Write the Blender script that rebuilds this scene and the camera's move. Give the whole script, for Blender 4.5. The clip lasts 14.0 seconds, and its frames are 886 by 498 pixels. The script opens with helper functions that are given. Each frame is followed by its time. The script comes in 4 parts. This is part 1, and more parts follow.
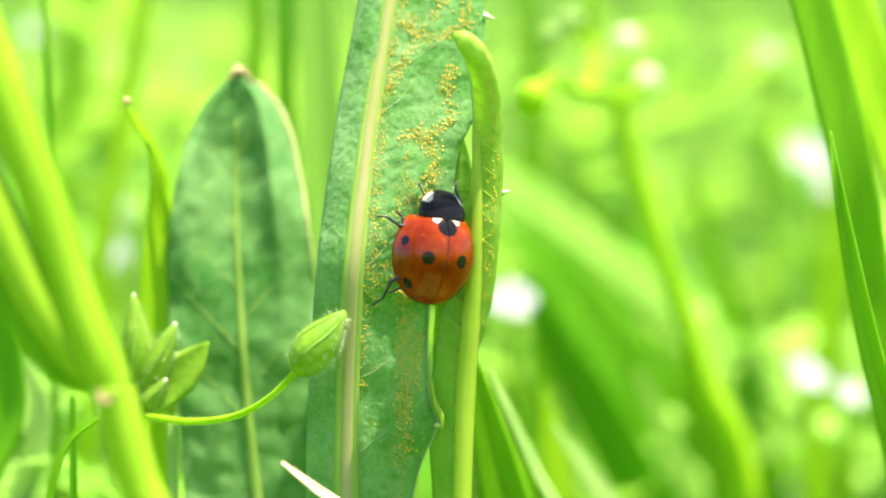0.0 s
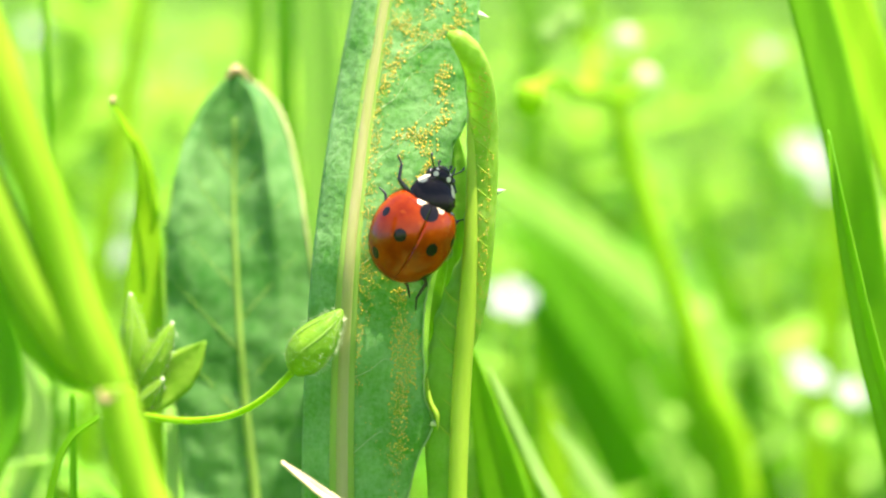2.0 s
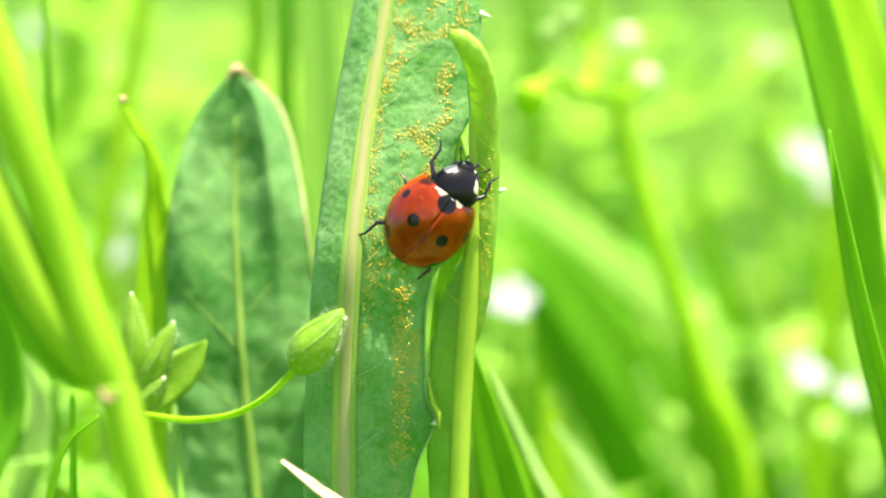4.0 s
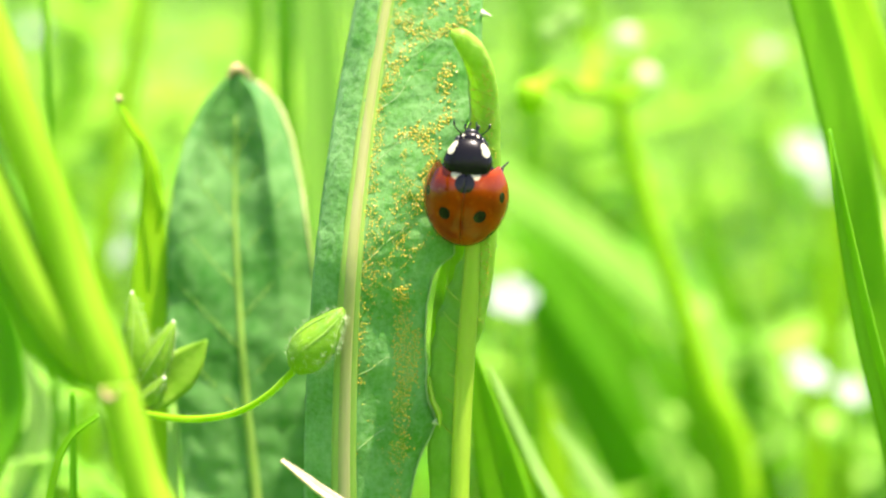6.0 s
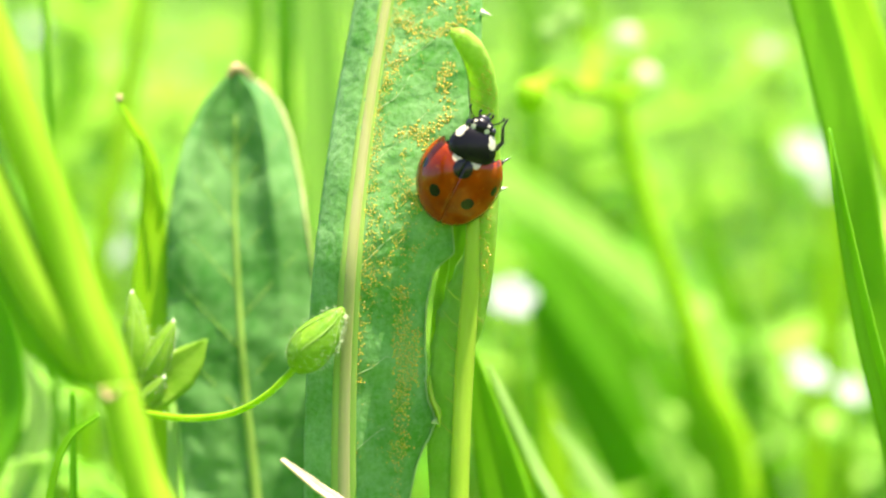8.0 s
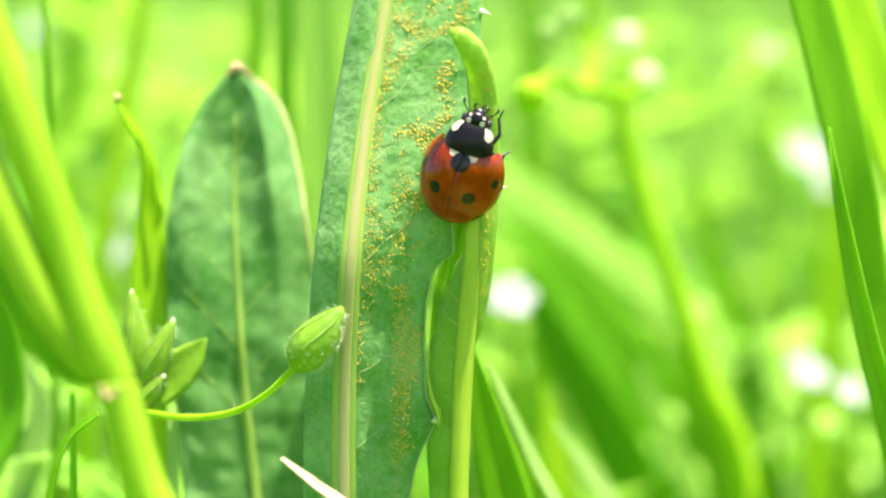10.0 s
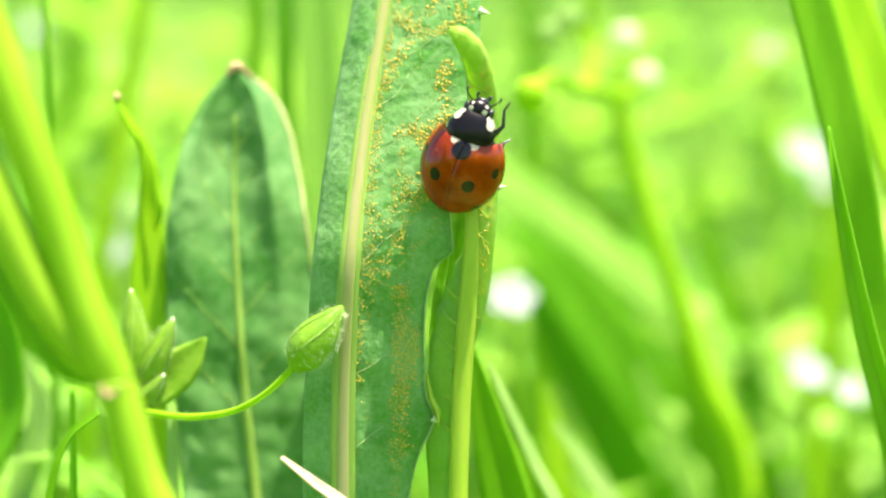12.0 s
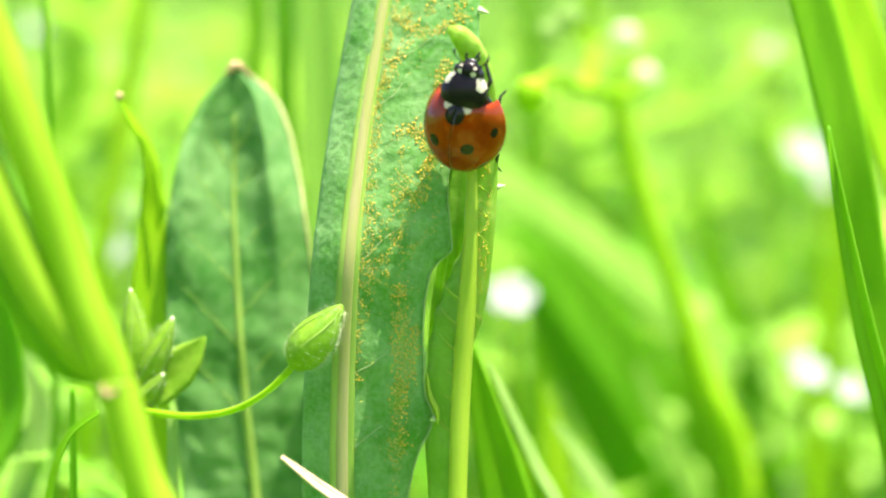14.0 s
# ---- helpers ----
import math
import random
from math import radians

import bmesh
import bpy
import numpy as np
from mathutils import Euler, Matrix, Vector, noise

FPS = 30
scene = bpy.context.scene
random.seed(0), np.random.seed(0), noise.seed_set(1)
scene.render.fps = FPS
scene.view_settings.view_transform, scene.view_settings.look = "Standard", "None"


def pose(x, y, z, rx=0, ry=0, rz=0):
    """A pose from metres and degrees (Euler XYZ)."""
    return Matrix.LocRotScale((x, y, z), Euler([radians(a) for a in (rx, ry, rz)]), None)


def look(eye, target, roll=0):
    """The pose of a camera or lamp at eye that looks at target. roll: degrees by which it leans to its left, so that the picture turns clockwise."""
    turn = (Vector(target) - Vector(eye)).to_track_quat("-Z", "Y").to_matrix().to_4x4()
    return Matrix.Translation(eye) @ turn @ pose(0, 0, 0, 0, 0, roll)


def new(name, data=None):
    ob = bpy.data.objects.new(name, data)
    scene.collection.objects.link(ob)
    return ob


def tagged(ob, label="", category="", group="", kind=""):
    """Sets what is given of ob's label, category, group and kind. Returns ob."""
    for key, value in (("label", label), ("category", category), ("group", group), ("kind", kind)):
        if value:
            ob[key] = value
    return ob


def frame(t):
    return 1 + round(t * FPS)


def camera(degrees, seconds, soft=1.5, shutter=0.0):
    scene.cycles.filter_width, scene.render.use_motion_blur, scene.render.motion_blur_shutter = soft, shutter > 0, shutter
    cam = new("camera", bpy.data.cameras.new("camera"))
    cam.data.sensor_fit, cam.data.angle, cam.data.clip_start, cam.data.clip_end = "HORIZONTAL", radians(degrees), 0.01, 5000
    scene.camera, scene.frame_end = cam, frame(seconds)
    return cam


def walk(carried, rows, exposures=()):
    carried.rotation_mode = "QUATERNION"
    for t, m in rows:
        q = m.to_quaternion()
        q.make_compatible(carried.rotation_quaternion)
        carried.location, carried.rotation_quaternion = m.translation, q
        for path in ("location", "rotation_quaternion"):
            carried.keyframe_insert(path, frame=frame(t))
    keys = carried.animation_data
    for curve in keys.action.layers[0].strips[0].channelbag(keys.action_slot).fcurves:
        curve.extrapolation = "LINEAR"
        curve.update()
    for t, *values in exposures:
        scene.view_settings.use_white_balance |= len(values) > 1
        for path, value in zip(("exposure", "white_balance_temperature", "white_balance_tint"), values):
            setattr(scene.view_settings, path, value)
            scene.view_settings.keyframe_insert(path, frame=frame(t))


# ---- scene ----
# Sizes are in millimetres round a point 160 mm above the soil, in the middle of the main leaf.
MM = 0.001
SOIL = -160.0
REACH = 137.0          # from the lens to the main leaf


def mm(x, y, z):
    return Vector((x * MM, y * MM, (z - SOIL) * MM))


# ---- camera ----
cam = camera(24, 14.0, soft=2.2)
cam.data.dof.use_dof = True
cam.data.dof.focus_distance = (REACH - 0.8) * MM
cam.data.dof.aperture_fstop = 17.0
DROP = 0.36            # the lens sinks by this much over the clip


def lens_z(t):
    return -DROP * t / 14.0


walk(cam, [(t, look(mm(0, -REACH, lens_z(t)), mm(0, 0, lens_z(t)))) for t in (0.0, 7.0, 14.0)],
     exposures=[(0.0, 1.90, 7000.0, 18.0), (14.0, 1.90, 7000.0, 18.0)])

# ---- light ----
SUN = Vector((0.20, -0.125, 0.972)).normalized()
world = bpy.data.worlds.new("sky")
scene.world = world
world.use_nodes = True
wn = world.node_tree.nodes
sky = wn.new("ShaderNodeTexSky")
sky.sky_type, sky.sun_disc = "NISHITA", False
sky.sun_elevation, sky.sun_rotation = math.asin(SUN.z), math.atan2(SUN.x, SUN.y)
world.node_tree.links.new(sky.outputs[0], wn["Background"].inputs[0])
wn["Background"].inputs[1].default_value = 0.11
sun = new("sun", bpy.data.lights.new("sun", "SUN"))
sun.data.energy, sun.data.angle, sun.data.color = 5.0, radians(0.53), (1.0, 0.95, 0.86)
sun.matrix_world = look(mm(0, 0, 0) + SUN, mm(0, 0, 0))


# ---- materials ----
class Mat:
    """A node material with a few short ways to add nodes."""

    def __init__(self, name):
        self.m = bpy.data.materials.new(name)
        self.m.use_nodes = True
        self.t = self.m.node_tree
        self.bsdf = self.t.nodes["Principled BSDF"]
        self.out = self.t.nodes["Material Output"]
        self.co = self.t.nodes.new("ShaderNodeTexCoord").outputs["Object"]

    def node(self, kind, **values):
        n = self.t.nodes.new(kind)
        for k, v in values.items():
            n.inputs[k.replace("_", " ")].default_value = v
        return n

    def link(self, a, b):
        self.t.links.new(a, b)

    def noise(self, scale, detail=4.0, rough=0.55, stretch=None):
        n = self.node("ShaderNodeTexNoise", Scale=scale, Detail=detail, Roughness=rough)
        co = self.co
        if stretch:
            m = self.t.nodes.new("ShaderNodeMapping")
            m.inputs["Scale"].default_value = stretch
            self.link(self.co, m.inputs["Vector"])
            co = m.outputs[0]
        self.link(co, n.inputs["Vector"])
        return n.outputs["Fac"]

    def ramp(self, fac, stops):
        r = self.t.nodes.new("ShaderNodeValToRGB")
        while len(r.color_ramp.elements) < len(stops):
            r.color_ramp.elements.new(0.5)
        for e, (p, c) in zip(r.color_ramp.elements, stops):
            e.position, e.color = p, (c if len(c) == 4 else (*c, 1.0))
        self.link(fac, r.inputs[0])
        return r.outputs[0]

    def mix(self, fac, a, b, mode="MIX"):
        n = self.t.nodes.new("ShaderNodeMix")
        n.data_type, n.blend_type = "RGBA", mode
        for sock, v in ((n.inputs[0], fac), (n.inputs[6], a), (n.inputs[7], b)):
            if isinstance(v, (float, int)):
                sock.default_value = v
            elif isinstance(v, tuple):
                sock.default_value = (*v, 1.0)
            else:
                self.link(v, sock)
        return n.outputs[2]

    def math(self, op, a, b=0.0, clamp=False):
        n = self.t.nodes.new("ShaderNodeMath")
        n.operation, n.use_clamp = op, clamp
        for sock, v in zip(n.inputs, (a, b)):
            if isinstance(v, (float, int)):
                sock.default_value = v
            else:
                self.link(v, sock)
        return n.outputs[0]

    def bump(self, height, strength, dist):
        n = self.node("ShaderNodeBump", Strength=strength, Distance=dist)
        self.link(height, n.inputs["Height"])
        self.link(n.outputs[0], self.bsdf.inputs["Normal"])
        return n.outputs[0]


def leaf_material(name, dark, light, glow, through_part=0.4, rough=0.45, grain=900.0, patch=160.0, relief=0.3,
                  stretch=None, per_object=0.0, quilt=0.0, gloss=0.25, bloom=0.0):
    """Living leaf: two scales of green, fine relief, and light that passes through it."""
    m = Mat(name)
    fine = m.noise(grain, 5.0, 0.6, stretch)
    wide = m.noise(patch, 3.0, 0.5, stretch)
    both = m.math("ADD", m.math("MULTIPLY", fine, 0.45), m.math("MULTIPLY", wide, 0.55))
    col = m.ramp(both, [(0.36, dark), (0.64, light)])
    height = fine
    if quilt:
        vo = m.node("ShaderNodeTexVoronoi", Scale=quilt)
        vo.feature = "DISTANCE_TO_EDGE"
        bent = m.t.nodes.new("ShaderNodeVectorMath")
        bent.operation = "ADD"
        shift = m.t.nodes.new("ShaderNodeVectorMath")
        shift.operation = "SCALE"
        wob = m.node("ShaderNodeTexNoise", Scale=quilt * 1.2, Detail=2.0)
        m.link(m.co, wob.inputs["Vector"])
        m.link(wob.outputs["Color"], shift.inputs[0])
        shift.inputs["Scale"].default_value = 0.5 / quilt
        m.link(m.co, bent.inputs[0])
        m.link(shift.outputs[0], bent.inputs[1])
        m.link(bent.outputs[0], vo.inputs["Vector"])
        cell = m.math("MULTIPLY", vo.outputs["Distance"], 3.2, True)
        height = m.math("ADD", fine, m.math("MULTIPLY", m.math("POWER", cell, 0.6), 0.28))
        col = m.mix(m.math("MULTIPLY", m.math("SUBTRACT", 1.0, m.math("MULTIPLY", vo.outputs["Distance"], 9.0, True)), 0.22), col, light)
    if per_object:
        g = m.t.nodes.new("ShaderNodeNewGeometry")
        info = m.t.nodes.new("ShaderNodeObjectInfo")
        rnd = m.math("FRACT", m.math("ADD", g.outputs["Random Per Island"], info.outputs["Random"]))
        col = m.mix(per_object, col, m.ramp(rnd, [(0.0, dark), (0.55, light), (1.0, glow)]))
    m.link(col, m.bsdf.inputs["Base Color"])
    m.bsdf.inputs["Roughness"].default_value = rough
    m.bsdf.inputs["Specular IOR Level"].default_value = gloss
    m.bsdf.inputs["Sheen Weight"].default_value = bloom
    normal = m.bump(height, relief, 0.0002)
    tr = m.t.nodes.new("ShaderNodeBsdfTranslucent")
    m.link(m.mix(0.6, col, glow), tr.inputs["Color"])
    m.link(normal, tr.inputs["Normal"])
    mixer = m.node("ShaderNodeMixShader", Fac=through_part)
    m.link(m.bsdf.outputs[0], mixer.inputs[1])
    m.link(tr.outputs[0], mixer.inputs[2])
    m.link(mixer.outputs[0], m.out.inputs["Surface"])
    return m.m


def plain_material(name, a, b, rough=0.5, grain=1200.0, relief=0.2, coat=0.0, stretch=None):
    m = Mat(name)
    f = m.noise(grain, 4.0, 0.6, stretch)
    m.link(m.ramp(f, [(0.3, a), (0.7, b)]), m.bsdf.inputs["Base Color"])
    m.bsdf.inputs["Roughness"].default_value = rough
    m.bsdf.inputs["Coat Weight"].default_value = coat
    m.bump(f, relief, 0.00005)
    return m.m


BLUE_GREEN = leaf_material("bluish_leaf", (0.07, 0.28, 0.03), (0.29, 0.52, 0.20), (0.20, 0.62, 0.03), 0.52, 0.5,
                           2600.0, 330.0, 0.4, None, 0.0, 800.0, 0.2, 0.14)
FOLD_GREEN = leaf_material("folded_leaf", (0.22, 0.45, 0.03), (0.46, 0.64, 0.12), (0.50, 0.78, 0.04), 0.52, 0.42,
                           1500.0, 260.0, 0.4)
FOLD_INNER = leaf_material("inner_folded_leaf", (0.16, 0.40, 0.03), (0.31, 0.55, 0.08), (0.40, 0.74, 0.03), 0.5, 0.45,
                           1500.0, 260.0, 0.5)
RIB = leaf_material("leaf_rib", (0.36, 0.42, 0.10), (0.48, 0.44, 0.22), (0.44, 0.54, 0.10), 0.38, 0.42,
                    1500.0, 700.0, 0.3, (1.0, 1.0, 0.06))
RIB_LIME = leaf_material("lime_rib", (0.30, 0.49, 0.03), (0.41, 0.56, 0.06), (0.54, 0.72, 0.03), 0.35, 0.4,
                         1400.0, 300.0, 0.2, (1.0, 1.0, 0.12))
RIB_DULL = leaf_material("dull_green_rib", (0.23, 0.42, 0.06), (0.33, 0.51, 0.10), (0.36, 0.62, 0.05), 0.4, 0.5,
                         1400.0, 300.0, 0.2, (1.0, 1.0, 0.12))
BUD_GREEN = leaf_material("bud_green", (0.11, 0.28, 0.012), (0.23, 0.43, 0.03), (0.36, 0.64, 0.02), 0.34, 0.45,
                          1800.0, 500.0, 0.4)
BUD_PALE = leaf_material("pale_bud_green", (0.17, 0.37, 0.016), (0.29, 0.49, 0.045), (0.38, 0.64, 0.03), 0.42, 0.45,
                         1800.0, 500.0, 0.4)
STEM_LIME = leaf_material("stem_lime", (0.20, 0.46, 0.008), (0.35, 0.60, 0.02), (0.44, 0.75, 0.02), 0.38, 0.4,
                          600.0, 150.0, 0.2, (1.0, 1.0, 0.1), gloss=0.12)
CULM_LIME = leaf_material("pale_culm", (0.19, 0.42, 0.012), (0.32, 0.54, 0.03), (0.38, 0.66, 0.02), 0.36, 0.45,
                          600.0, 150.0, 0.2, (1.0, 1.0, 0.1), gloss=0.12)
DOCK_GREEN = leaf_material("dock_leaf_green", (0.035, 0.20, 0.015), (0.21, 0.43, 0.13), (0.10, 0.50, 0.02), 0.45, 0.42,
                           700.0, 110.0, 0.35, None, 0.0, 420.0, 0.25, 0.2)
DEEP_GREEN = leaf_material("deep_grass_green", (0.07, 0.29, 0.006), (0.14, 0.42, 0.012), (0.20, 0.60, 0.012), 0.42, 0.4,
                           500.0, 60.0, 0.2, (1.0, 1.0, 0.1), gloss=0.12)
GRASS = leaf_material("grass_blade_green", (0.10, 0.33, 0.006), (0.21, 0.50, 0.015), (0.30, 0.68, 0.01), 0.42, 0.4,
                      500.0, 60.0, 0.2, (1.0, 1.0, 0.1), gloss=0.12)
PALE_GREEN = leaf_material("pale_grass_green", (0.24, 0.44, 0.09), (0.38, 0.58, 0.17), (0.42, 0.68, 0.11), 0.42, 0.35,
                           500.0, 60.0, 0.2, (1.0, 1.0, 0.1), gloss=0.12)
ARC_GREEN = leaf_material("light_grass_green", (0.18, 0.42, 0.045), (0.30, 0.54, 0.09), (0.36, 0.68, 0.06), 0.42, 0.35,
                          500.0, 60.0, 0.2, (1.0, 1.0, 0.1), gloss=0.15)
MEADOW = leaf_material("meadow_green", (0.045, 0.22, 0.006), (0.15, 0.40, 0.02), (0.34, 0.60, 0.07), 0.45, 0.35,
                       300.0, 20.0, 0.1, None, 0.85, 0.0, 0.2)
# Lighter copy of the meadow green: sun glints on leaves put into the colour.
LIT_MEADOW = leaf_material("sun_brightened_weed_green", (0.13, 0.36, 0.015), (0.25, 0.52, 0.05), (0.38, 0.64, 0.14), 0.45, 0.35,
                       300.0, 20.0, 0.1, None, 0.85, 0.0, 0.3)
BANK = leaf_material("bank_grass_green", (0.04, 0.17, 0.008), (0.11, 0.31, 0.02), (0.26, 0.48, 0.09), 0.45, 0.35,
                     300.0, 20.0, 0.1, None, 0.85, 0.0, 0.2)
DRY = plain_material("dry_straw", (0.50, 0.36, 0.18), (0.75, 0.62, 0.40), 0.6, 900.0)
PETAL = leaf_material("white_petal", (0.30, 0.34, 0.31), (0.42, 0.45, 0.43), (0.42, 0.45, 0.4), 0.35, 0.6,
                      500.0, 80.0, 0.1)
FLOWER_BUD = leaf_material("opening_flower_bud", (0.50, 0.58, 0.30), (0.66, 0.70, 0.50), (0.6, 0.72, 0.35), 0.35, 0.6,
                           500.0, 80.0, 0.1)
TAN_RIM = plain_material("tan_leaf_rim", (0.26, 0.36, 0.08), (0.42, 0.40, 0.17), 0.6)
MARGIN = leaf_material("pale_leaf_margin", (0.28, 0.46, 0.14), (0.40, 0.57, 0.24), (0.42, 0.66, 0.2), 0.35, 0.5,
                       1500.0, 300.0, 0.2)
POLLEN = plain_material("yellow_pollen", (0.55, 0.45, 0.05), (0.75, 0.65, 0.12), 0.7)
SPORE = plain_material("orange_rust_spore", (0.52, 0.34, 0.01), (0.72, 0.52, 0.05), 0.3, 2500.0, 0.3, 0.3)
BLACK = plain_material("black_chitin", (0.004, 0.004, 0.005), (0.010, 0.009, 0.010), 0.28, 4000.0, 0.15, 0.1)
HAIR = plain_material("white_hair", (0.40, 0.50, 0.24), (0.54, 0.62, 0.36), 0.5)
TIP_RUST = plain_material("withered_tip", (0.38, 0.24, 0.10), (0.50, 0.36, 0.18), 0.6)
# Green raised beyond plain soil, to bounce fill light onto the upright leaves.
EARTH = plain_material("mossy_bounce_soil", (0.09, 0.23, 0.015), (0.19, 0.38, 0.035), 0.9, 60.0, 0.6)

# ---- shapes ----
ORIGIN = {}


def thing(name, at, label, category, group="", kind=""):
    """An empty at the foot of a thing, at a place in mm."""
    ob = new(name)
    ob.empty_display_size = 0.002
    ob.location = mm(*at)
    ORIGIN[ob.name] = mm(*at)
    return tagged(ob, label, category, group, kind)


def part(name, bm, material, parent, label="", smooth=True):
    """Links bm, whose points are places in the world, as one mesh under a thing or a part."""
    me = bpy.data.meshes.new(name)
    base = ORIGIN[parent.name]
    bmesh.ops.translate(bm, verts=bm.verts, vec=-base)
    bmesh.ops.recalc_face_normals(bm, faces=bm.faces)
    bm.to_mesh(me)
    bm.free()
    if smooth:
        me.polygons.foreach_set("use_smooth", [True] * len(me.polygons))
    me.materials.append(material)
    ob = new(name, me)
    ob.parent = parent
    ORIGIN[ob.name] = base
    if label:
        ob["label"] = label
    return ob


def curve_points(pts, n):
    """n points along a smooth line through pts (Catmull-Rom, centripetal)."""
    p = np.array(pts, float)
    if len(p) == 2:
        return p[0] + (p[1] - p[0]) * np.linspace(0, 1, n)[:, None]
    step = np.sqrt(np.maximum(np.linalg.norm(np.diff(p, axis=0), axis=1), 1e-9))
    slope = np.diff(p, axis=0) / step[:, None]
    tan = np.empty_like(p)
    tan[0], tan[-1] = slope[0], slope[-1]
    w = step[:-1, None] + step[1:, None]
    tan[1:-1] = (slope[:-1] * step[1:, None] + slope[1:] * step[:-1, None]) / w
    out = []
    for u in np.linspace(0, len(p) - 1, n):
        i = min(int(u), len(p) - 2)
        f, h = u - i, step[i]
        out.append((2 * f ** 3 - 3 * f ** 2 + 1) * p[i] + (f ** 3 - 2 * f ** 2 + f) * h * tan[i]
                   + (3 * f ** 2 - 2 * f ** 3) * p[i + 1] + (f ** 3 - f ** 2) * h * tan[i + 1])
    return np.array(out)


def along(values, n):
    """n values spread evenly over a short list, joined by straight lines."""
    return np.interp(np.linspace(0, 1, n), np.linspace(0, 1, len(values)), values)


def tube(pts, radii, n=24, sides=10, flat=1.0, bm=None, ridges=0, ridge=0.0):
    """A tapered round stalk through pts in mm, closed at both ends."""
    bm = bm or bmesh.new()
    c, r = curve_points(pts, n), along(radii, n)
    tan = np.gradient(c, axis=0)
    rings = []
    ref = np.array([0.0, 1.0, 0.0])
    for q, d, rad in zip(c, tan, r):
        d = d / np.linalg.norm(d)
        if abs(d @ ref) > 0.95:
            ref = np.array([1.0, 0.0, 0.0])
        s = np.cross(d, ref)
        s /= np.linalg.norm(s)
        up = np.cross(s, d)
        ring = []
        for k in range(sides):
            a = 2 * math.pi * k / sides
            w = rad * (1 + ridge * math.cos(ridges * a))
            ring.append(bm.verts.new(mm(*(q + s * w * math.cos(a) + up * w * flat * math.sin(a)))))
        rings.append(ring)
    for a, b in zip(rings, rings[1:]):
        for k in range(sides):
            bm.faces.new((a[k], a[(k + 1) % sides], b[(k + 1) % sides], b[k]))
    bm.faces.new(rings[0])
    bm.faces.new(rings[-1])
    return bm


def sheet(grid, thick, bm=None):
    """A leaf from a grid of places in mm: two faces, thick apart, joined by a rim."""
    bm = bm or bmesh.new()
    g = np.array(grid, float)
    du, dv = np.gradient(g, axis=0), np.gradient(g, axis=1)
    nrm = np.cross(du, dv)
    nrm /= np.maximum(np.linalg.norm(nrm, axis=2, keepdims=True), 1e-9)
    n, m = g.shape[:2]
    top = [[bm.verts.new(mm(*g[i, j])) for j in range(m)] for i in range(n)]
    if thick == 0:
        for i in range(n - 1):
            for j in range(m - 1):
                bm.faces.new((top[i][j], top[i][j + 1], top[i + 1][j + 1], top[i + 1][j]))
        return bm
    low = [[bm.verts.new(mm(*(g[i, j] + nrm[i, j] * thick))) for j in range(m)] for i in range(n)]
    for i in range(n - 1):
        for j in range(m - 1):
            bm.faces.new((top[i][j], top[i][j + 1], top[i + 1][j + 1], top[i + 1][j]))
            bm.faces.new((low[i][j], low[i + 1][j], low[i + 1][j + 1], low[i][j + 1]))
    for i in range(n - 1):
        for j in (0, m - 1):
            bm.faces.new((top[i][j], top[i + 1][j], low[i + 1][j], low[i][j]))
    for j in range(m - 1):
        for i in (0, n - 1):
            bm.faces.new((top[i][j], top[i][j + 1], low[i][j + 1], low[i][j]))
    return bm


def blade_grid(pts, widths, facing=(0, -1, 0), facing_end=None, fold=0.0, n=40, m=9, wave=0.0, waves=6.0, seed=0):
    """The grid of a leaf along pts: half-widths, the way its face looks, and how far its halves fold (degrees)."""
    c, w = curve_points(pts, n), along(widths, n)
    tan = np.gradient(c, axis=0)
    f0, f1 = np.array(facing, float), np.array(facing_end or facing, float)
    rows = []
    for i in range(n):
        u = i / (n - 1)
        d = tan[i] / np.linalg.norm(tan[i])
        f = f0 * (1 - u) + f1 * u
        s = np.cross(d, f)
        s /= np.linalg.norm(s)
        up = np.cross(s, d)
        row = []
        for k in np.linspace(-1, 1, m):
            lift = w[i] * abs(k) * math.sin(radians(fold)) + wave * k * k * math.sin(waves * u * math.pi + seed + 1.7 * (k > 0))
            row.append(c[i] + s * w[i] * k * math.cos(radians(fold)) + up * lift)
        rows.append(row)
    return rows


# ---- the ground and the meadow behind ----
def ground_z(x, y):
    """Soil height in mm: level where the plants stand, then a bank that rises to the horizon."""
    rise = 0.0 if y < 250 else 0.20 * (y - 250)
    return SOIL + min(rise, 2600.0) + 6 * math.sin(x * 0.011) * math.cos(y * 0.013)


def build_ground():
    ys = [-600000, -20000, -3000, -800, -300] + [i * 60 for i in range(-3, 40)] + [3000, 5000, 9000, 13000, 15000, 40000, 900000]
    xs = [-900000, -30000, -6000, -2000] + [i * 80 for i in range(-14, 15)] + [2000, 6000, 30000, 900000]
    bm = bmesh.new()
    v = [[bm.verts.new(mm(x, y, ground_z(x, y))) for x in xs] for y in ys]
    for i in range(len(ys) - 1):
        for j in range(len(xs) - 1):
            bm.faces.new((v[i][j], v[i][j + 1], v[i + 1][j + 1], v[i + 1][j]))
    me = bpy.data.meshes.new("ground")
    bm.to_mesh(me)
    bm.free()
    me.materials.append(EARTH)
    tagged(new("ground", me), "mossy meadow soil rising into a bank, green raised to bounce light", "ground", kind="structure")


